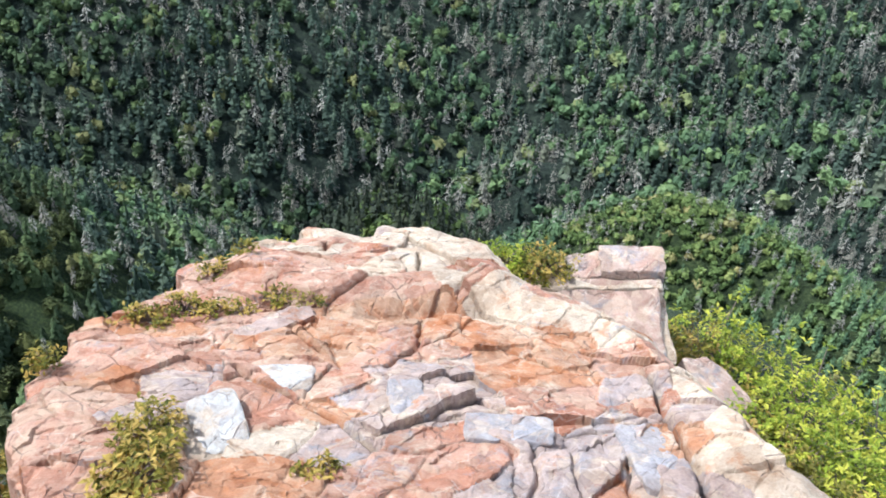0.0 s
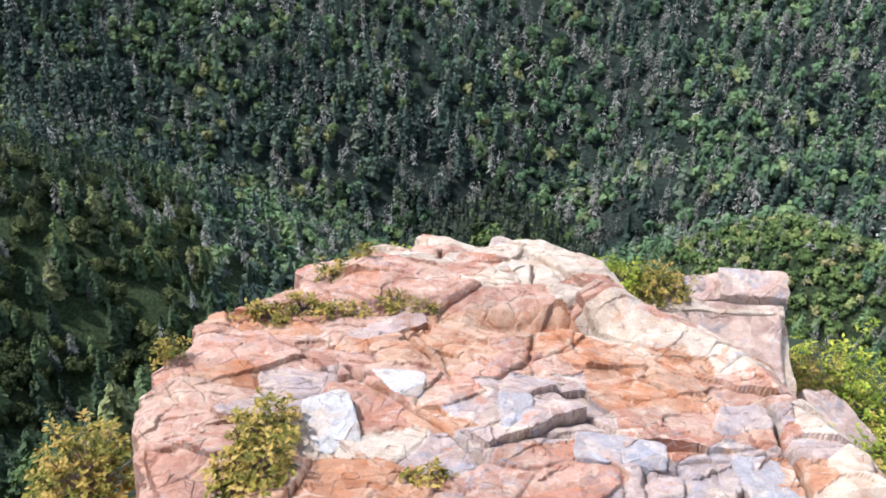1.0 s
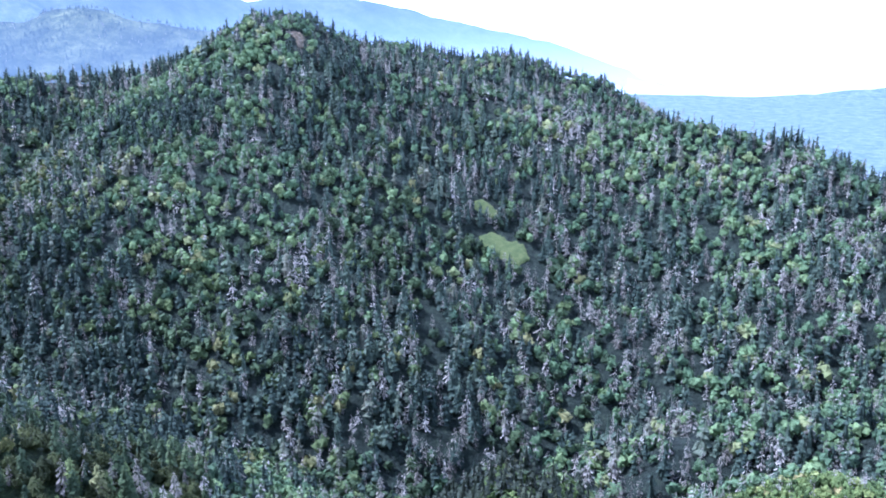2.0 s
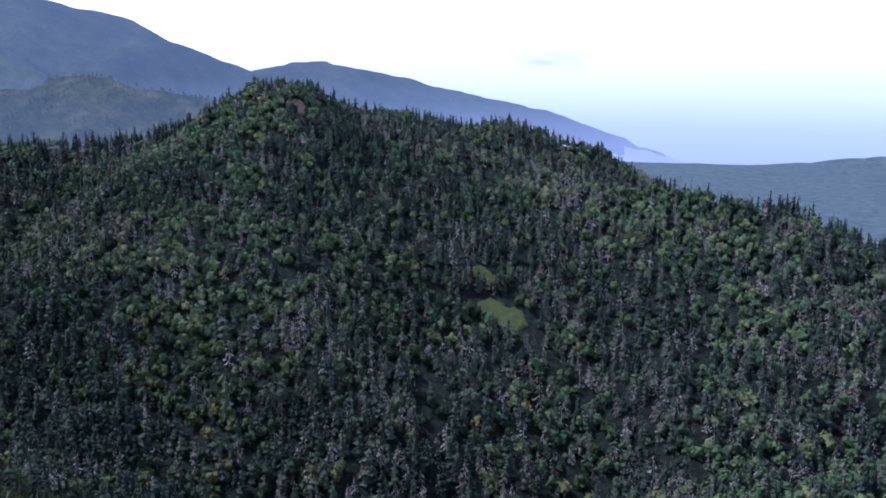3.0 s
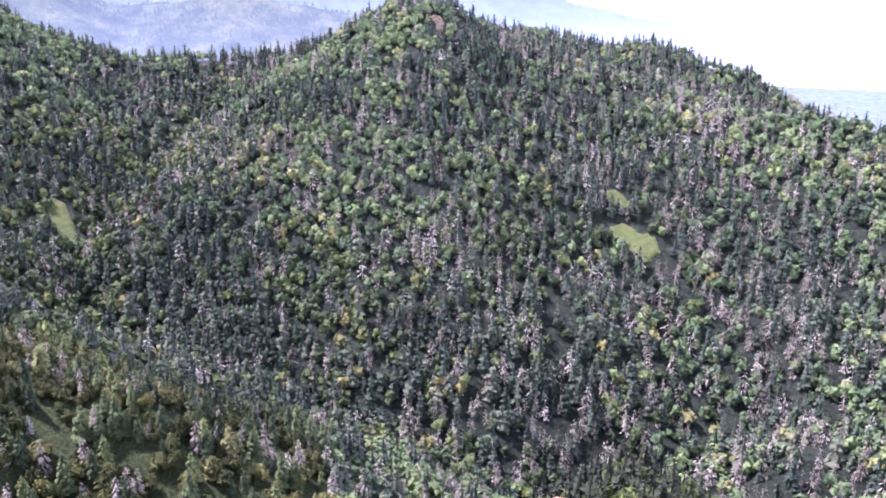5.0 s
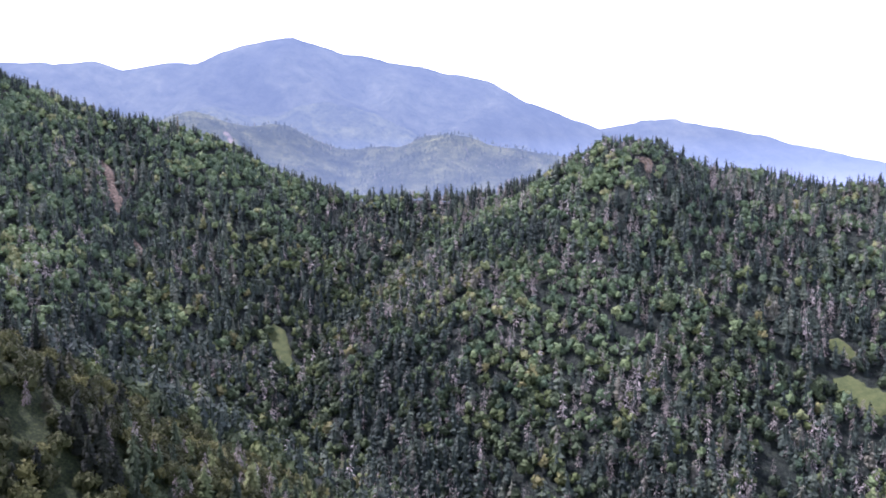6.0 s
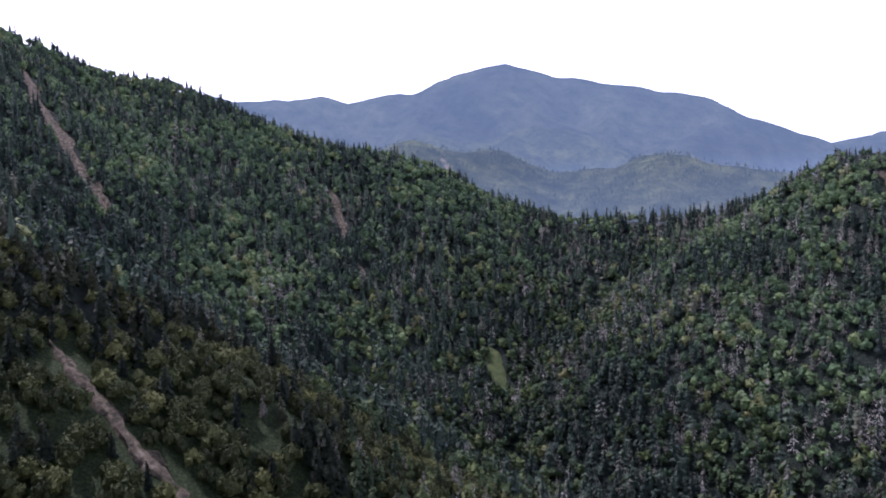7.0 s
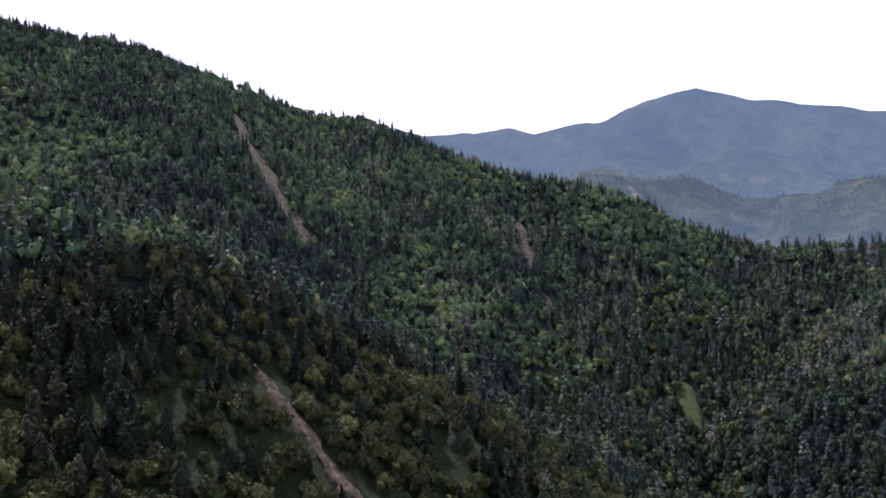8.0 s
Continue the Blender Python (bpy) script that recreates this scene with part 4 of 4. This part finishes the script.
def build_outcrop():
    step = 0.0125
    xs, ys = np.arange(-3.0, 2.7, step), np.arange(1.45, 8.1, step)
    X, Y = np.meshgrid(xs, ys)
    wob = 0.07 * fbm(X * 3, Y * 3, 4, 15)
    d = rim_distance(X, Y) + wob * np.clip((Y - 1) / 2, 0, 1)
    Z = rock_top(X, Y)
    edge = np.clip(-d, 0, None)
    Z = Z - 0.07 * np.exp(-np.clip(d, 0, None) / 0.09) - 13.0 * np.clip(edge, 0, 0.30) * (1 + 0.25 * fbm(X * 2, Y * 2, 3, 90))
    n, m = Z.shape
    i, j = np.meshgrid(np.arange(n - 1), np.arange(m - 1), indexing="ij")
    f = np.stack([i * m + j, i * m + j + 1, (i + 1) * m + j + 1, (i + 1) * m + j], -1).reshape(-1, 4)
    use = ((d > -0.36) & (Y > 1.75 + 0.25 * fbm(X * 1.5, Y * 0 + 3, 3, 19)))[:-1, :-1].ravel()
    cell = facets(X, Y, 70, 0.034, 0.010, 3, -28, 0.65, True)[2][:-1, :-1].ravel()
    V = np.stack([X, Y, Z], -1).reshape(-1, 3)
    _, _, chip = facets(X, Y, 380, 0.085, 0.010, 8, 24, 0.7, True)
    g = np.random.default_rng(5)
    tones = g.uniform(-0.5, 0.5, 380)[chip].ravel()
    # which stone each face of the broken surface shows: that of the nearest centre
    beds = np.concatenate([np.array(b) for b in BEDS])
    stone = np.concatenate([np.full(len(b), k) for k, b in enumerate(BEDS)])
    flat = chip.ravel()
    count = np.maximum(np.bincount(flat, minlength=380), 1)
    mx, my = np.bincount(flat, X.ravel(), 380) / count, np.bincount(flat, Y.ravel(), 380) / count
    away = np.hypot(mx[:, None] - beds[:, 0], my[:, None] - beds[:, 1]) * g.uniform(0.88, 1.14, (380, len(beds)))
    kind = np.where(my > step_line(mx) + 0.1, np.where(g.random(380) < np.where(mx > -0.5, 0.8, 0.45), 2, 0), stone[np.argmin(away, axis=1)])
    kind = np.where((g.random(380) < 0.12) & (my < 5.4), g.integers(0, 2, 380), kind)
    slot = kind[chip][:-1, :-1].ravel()
    out = tagged(new("rock_outcrop"), "pink and orange weathered sandstone outcrop with cracked slabs", "rock")
    for k in range(70):
        here = use & (cell == k)
        fk = f[here]
        if len(fk) < 4:
            continue
        used, inv = np.unique(fk, return_inverse=True)
        most = int(np.bincount(slot[here], minlength=4).argmax())
        lab = ("", "orange-stained slab", "bleached cream slab", "grey slab")[most]
        part("slab", mesh_from("slab", V[used], inv.reshape(-1, 4), [ROCK, ROCK_ORANGE, ROCK_CREAM, ROCK_SLATE], False, tones[used], slot[here]), out, lab)
    return out


OUTCROP = build_outcrop()


def hewn(name, size, rough, seed, mats, cuts=18, square=9):
    """A broken block: a box with chipped edges, uneven faces and bedding lines."""
    bm = bmesh.new()
    bmesh.ops.create_cube(bm, size=1.0)
    bmesh.ops.subdivide_edges(bm, edges=bm.edges[:], cuts=cuts, use_grid_fill=True)
    off = Vector((seed * 7.3, seed * 3.1, seed * 1.7))
    big = min(size)
    for v in bm.verts:
        p = Vector((v.co.x * size[0], v.co.y * size[1], v.co.z * size[2]))
        q = Vector((v.co.x * 2, v.co.y * 2, v.co.z * 2))
        over = max(0.0, (abs(q.x) ** square + abs(q.y) ** square + abs(q.z) ** square) ** (1 / square) - 1.0)
        p *= 1 - 0.8 * over
        nudge = noise.noise_vector(p * (1.3 / big) + off) * 0.55 + noise.noise_vector(p * (5 / big) + off) * 0.18
        if rough > 0.15:
            nudge += noise.noise_vector(p * 2.6 + off) * 0.30 + noise.noise_vector(p * 7 + off) * 0.12
        v.co = p + nudge * rough
    me = bpy.data.meshes.new(name)
    bm.to_mesh(me)
    bm.free()
    for mt in mats:
        me.materials.append(mt)
    return me


def place(ob, x, y, z, rx=0, ry=0, rz=0):
    ob.matrix_basis = pose(x, y, z, rx, ry, rz)
    return ob


# the block that juts out beyond the outcrop
jut = tagged(new("rock_block"), "jutting pink sandstone block with a flat cap beside the outcrop", "rock")
for k, (nm, size, at, turn, mat, lab) in enumerate((
        ("cap", (0.62, 0.36, 0.19), (2.06, 7.28, -3.13), (14, -5, -4), ROCK_ROSE, "pink cap slab"), ("cap", (0.70, 0.32, 0.15), (1.56, 7.30, -3.25), (14, -16, 3), ROCK_ROSE, "pink sloping slab"),
        ("ledge", (1.34, 0.26, 0.20), (1.68, 7.14, -3.31), (10, -5, -2), ROCK_CREAM, "bleached cream ledge"),
        ("face", (1.34, 0.85, 0.46), (1.66, 6.86, -3.60), (30, -5, -2), ROCK_ROSE, "pink face"), ("corner", (0.30, 0.75, 0.5), (2.24, 6.80, -3.68), (24, 0, 3), ROCK_CREAM, "bleached corner"),
        ("foot", (0.34, 0.6, 0.30), (2.33, 6.62, -4.0), (14, 6, 5), ROCK_SLATE, "dark foot"), ("buttress", (1.4, 1.0, 2.6), (1.72, 7.25, -4.85), (0, 0, 6), ROCK, ""))):
    place(part(nm, hewn(nm, size, 0.05, k * 1.3 + 0.4, [mat], 20, 18), jut, lab), *at, *turn)

# loose stones lying in the outcrop
for k, (x, y, size, turn, mat, lab) in enumerate((
        (-0.90, 4.36, (0.52, 0.30, 0.22), (-6, -2, 4), ROCK_PALE, "white rounded boulder wedged in the outcrop"),
        (-1.11, 3.74, (0.30, 0.46, 0.12), (6, -8, 24), ROCK_PALE, "white flat stone set in the outcrop"),
        (-0.04, 4.05, (0.22, 0.36, 0.08), (-2, 6, 10), ROCK_GREY, "grey flat stone set in the outcrop"),
        (1.37, 3.62, (0.28, 0.66, 0.07), (-13, 2, 6), ROCK_GREY, "long grey slate slab in the outcrop"),
        (0.56, 3.78, (0.52, 0.30, 0.07), (-13, -2, -4), ROCK_GREY, "grey slate slab in the outcrop"),
        (-0.92, 6.93, (0.36, 0.34, 0.30), (-14, 8, 20), ROCK_CREAM, "pink stone on the crest of the outcrop"),
        (-0.05, 7.0, (0.80, 0.36, 0.24), (-10, 4, -6), ROCK_SLATE, "grey-pink stone on the crest of the outcrop"))):
    st = tagged(new("stone", hewn("stone", size, 0.015 + 0.10 * min(size), 3.7 * k + 1, [mat], 16, 8)), lab, "rock", "stones in the outcrop")
    z = float(rock_top(np.array([x]), np.array([y]))[0])
    place(st, x, y, z + (-0.25 if size[2] < 0.15 else -0.95 if y > 6 and x > -0.5 else -0.6 if y > 6 else -0.2) * size[2], *turn)

side = tagged(new("boulder", hewn("boulder", (0.42, 0.70, 0.42), 0.10, 5.2, [ROCK_ROSE], 16)), "pinkish grey boulder among shrubs below the outcrop", "rock")
place(side, 2.80, 6.40, -4.02, 14, 16, 36)

# the ledge on which the camera's bearer stands
ledge = tagged(new("rock_ledge", hewn("rock_ledge", (5.0, 4.6, 6.0), 0.5, 2.2, [ROCK], 60)), "weathered sandstone ledge at the lookout", "rock")
place(ledge, 0, -2.3, -3.15)
shelf = tagged(new("rock_shelf", hewn("rock_shelf", (4.4, 3.2, 3.0), 0.2, 4.1, [ROCK], 50)), "weathered sandstone shelf between lookout and outcrop", "rock")
place(shelf, 0.1, 1.1, -3.38, -10)


# ---- shrubs ----
def shrub(x, y, z, size, tips, leaf, mat, label, seed, whorl=8, group="shrubs on the lookout"):
    """Twigs from one foot, each ending in a whorl of leaves."""
    g = np.random.default_rng(seed)
    d = g.normal(size=(tips, 3))
    d[:, 2] = np.abs(d[:, 2]) * 0.9 + 0.1
    d /= np.linalg.norm(d, axis=1)[:, None]
    ends = d * np.array(size) * (g.uniform(0.35, 1.0, (tips, 1)) ** 0.6) * (1 + 0.25 * g.normal(size=(tips, 1)) * 0.6)
    V, F, T = [], [], []
    for e in ends:
        up = e / (np.linalg.norm(e) + 1e-6) * 0.6 + (0, 0, 0.7)
        tone = np.clip(g.normal(0.58, 0.27), 0, 1)
        for w in range(whorl):
            a = w / whorl * 6.28 + g.random()
            out = np.array((math.cos(a), math.sin(a), 0.0))
            out = out - up * (out @ up) / (up @ up) + up * g.uniform(0.1, 0.8)
            out /= np.linalg.norm(out)
            sidev = np.cross(out, up)
            sidev /= np.linalg.norm(sidev) + 1e-6
            ln = leaf * g.uniform(0.65, 1.25)
            wd = ln * 0.24
            root = e + g.normal(size=3) * leaf * 0.35
            fold = np.cross(sidev, out) * wd * 0.5
            n = len(V)
            V += [root, root + out * ln * 0.5 + sidev * wd + fold, root + out * ln - fold * 1.2, root + out * ln * 0.5 - sidev * wd + fold, root + out * ln * 0.5]
            F += [(n, n + 1, n + 4), (n + 1, n + 2, n + 4), (n + 2, n + 3, n + 4), (n + 3, n, n + 4)]
            T += [np.clip(tone + g.normal() * 0.12, 0, 1)] * 5
    ob = tagged(new("shrub"), label, "shrub", group)
    ob.location = (x, y, z)
    part("foliage", mesh_from("foliage", V, F, [mat], False, T), ob)
    S, SF = [], []
    for e in ends[:: max(1, tips // 60)]:
        mid = e * 0.5 + g.normal(size=3) * 0.06 * max(size)
        r = 0.004 + 0.012 * max(size)
        n = len(S)
        for p, q in ((np.zeros(3), r), (mid, r * 0.6), (e, r * 0.25)):
            S += [p + q * np.array((math.cos(b), math.sin(b), 0)) for b in (0, 2.1, 4.2)]
        for k in (0, 3):
            for b in range(3):
                SF.append((n + k + b, n + k + (b + 1) % 3, n + k + 3 + (b + 1) % 3, n + k + 3 + b))
    part("stem", mesh_from("stem", S, SF, [STEM]), ob)
    return ob


ON_ROCK = [(-1.42, 3.50, (0.20, 0.26, 0.26), 80, 0.055), (-1.36, 3.12, (0.24, 0.28, 0.22), 80, 0.055), (-0.49, 3.36, (0.15, 0.1, 0.10), 26, 0.045),
           (-1.97, 5.14, (0.22, 0.15, 0.13), 46, 0.045), (-1.74, 5.32, (0.22, 0.15, 0.15), 40, 0.045), (-1.52, 5.32, (0.16, 0.12, 0.12), 26, 0.042), (-1.34, 5.36, (0.14, 0.11, 0.13), 24, 0.042),
           (-1.10, 5.55, (0.17, 0.1, 0.11), 26, 0.042), (-0.83, 5.50, (0.13, 0.08, 0.08), 14, 0.04), (-1.66, 6.03, (0.20, 0.12, 0.13), 34, 0.042), (-1.46, 6.18, (0.12, 0.10, 0.13), 22, 0.042),
           (-2.33, 4.28, (0.12, 0.12, 0.16), 22, 0.045)]
for k, (x, y, size, tips, leaf) in enumerate(ON_ROCK):
    z = float(rock_top(np.array([x]), np.array([y]))[0])
    shrub(x, y, z - 0.02, size, tips, leaf, LEAF, "yellow-green shrub with reddish twigs growing in a rock crevice", 100 + k)
BESIDE = [(-2.72, 3.75, -2.95, (0.36, 0.45, 0.5), 120, 0.06, LEAF), (-2.95, 3.95, -3.15, (0.4, 0.4, 0.45), 90, 0.06, LEAF), (0.80, 7.30, -3.30, (0.40, 0.30, 0.32), 170, 0.05, LEAF_GREEN),
          (1.20, 7.22, -3.26, (0.36, 0.26, 0.30), 130, 0.05, LEAF), (-1.30, 7.2, -3.2, (0.2, 0.16, 0.2), 50, 0.04, LEAF_GREEN)]
RIGHT = [(2.55, 6.95, -4.0, (0.35, 0.4, 0.4), 90, LEAF), (2.75, 7.2, -4.4, (0.6, 0.6, 0.75), 190, LEAF), (3.3, 7.6, -4.5, (0.7, 0.7, 0.8), 220, LEAF_GREEN), (3.35, 6.3, -4.7, (0.45, 0.45, 0.4), 130, LEAF), (3.9, 6.6, -4.9, (0.8, 0.8, 0.9), 260, LEAF_GREEN),
         (3.3, 5.6, -4.4, (0.7, 0.7, 0.7), 240, LEAF_GREEN), (2.85, 4.9, -3.9, (0.6, 0.6, 0.65), 220, LEAF), (3.1, 4.2, -3.7, (0.7, 0.7, 0.8), 260, LEAF), (3.9, 4.9, -4.2, (0.8, 0.8, 0.9), 260, LEAF_GREEN),
         (2.6, 3.6, -3.2, (0.5, 0.6, 0.6), 180, LEAF), (4.6, 6.0, -5.0, (0.9, 0.9, 1.1), 280, LEAF_GREEN)]
for k, (x, y, z, size, tips, leaf, mat) in enumerate(BESIDE):
    shrub(x, y, z, size, tips, leaf, mat, "dense yellow-green shrub at the edge of the outcrop", 200 + k)
for k, (x, y, z, size, tips, mat) in enumerate(RIGHT):
    z = float(land(np.array([x]), np.array([y]))[0]) - 0.05
    shrub(x, y, z, tuple(1.15 * v for v in size), int(1.4 * tips), 0.072, mat, "leafy yellow-green mountain shrub on the slope below the outcrop", 300 + k)
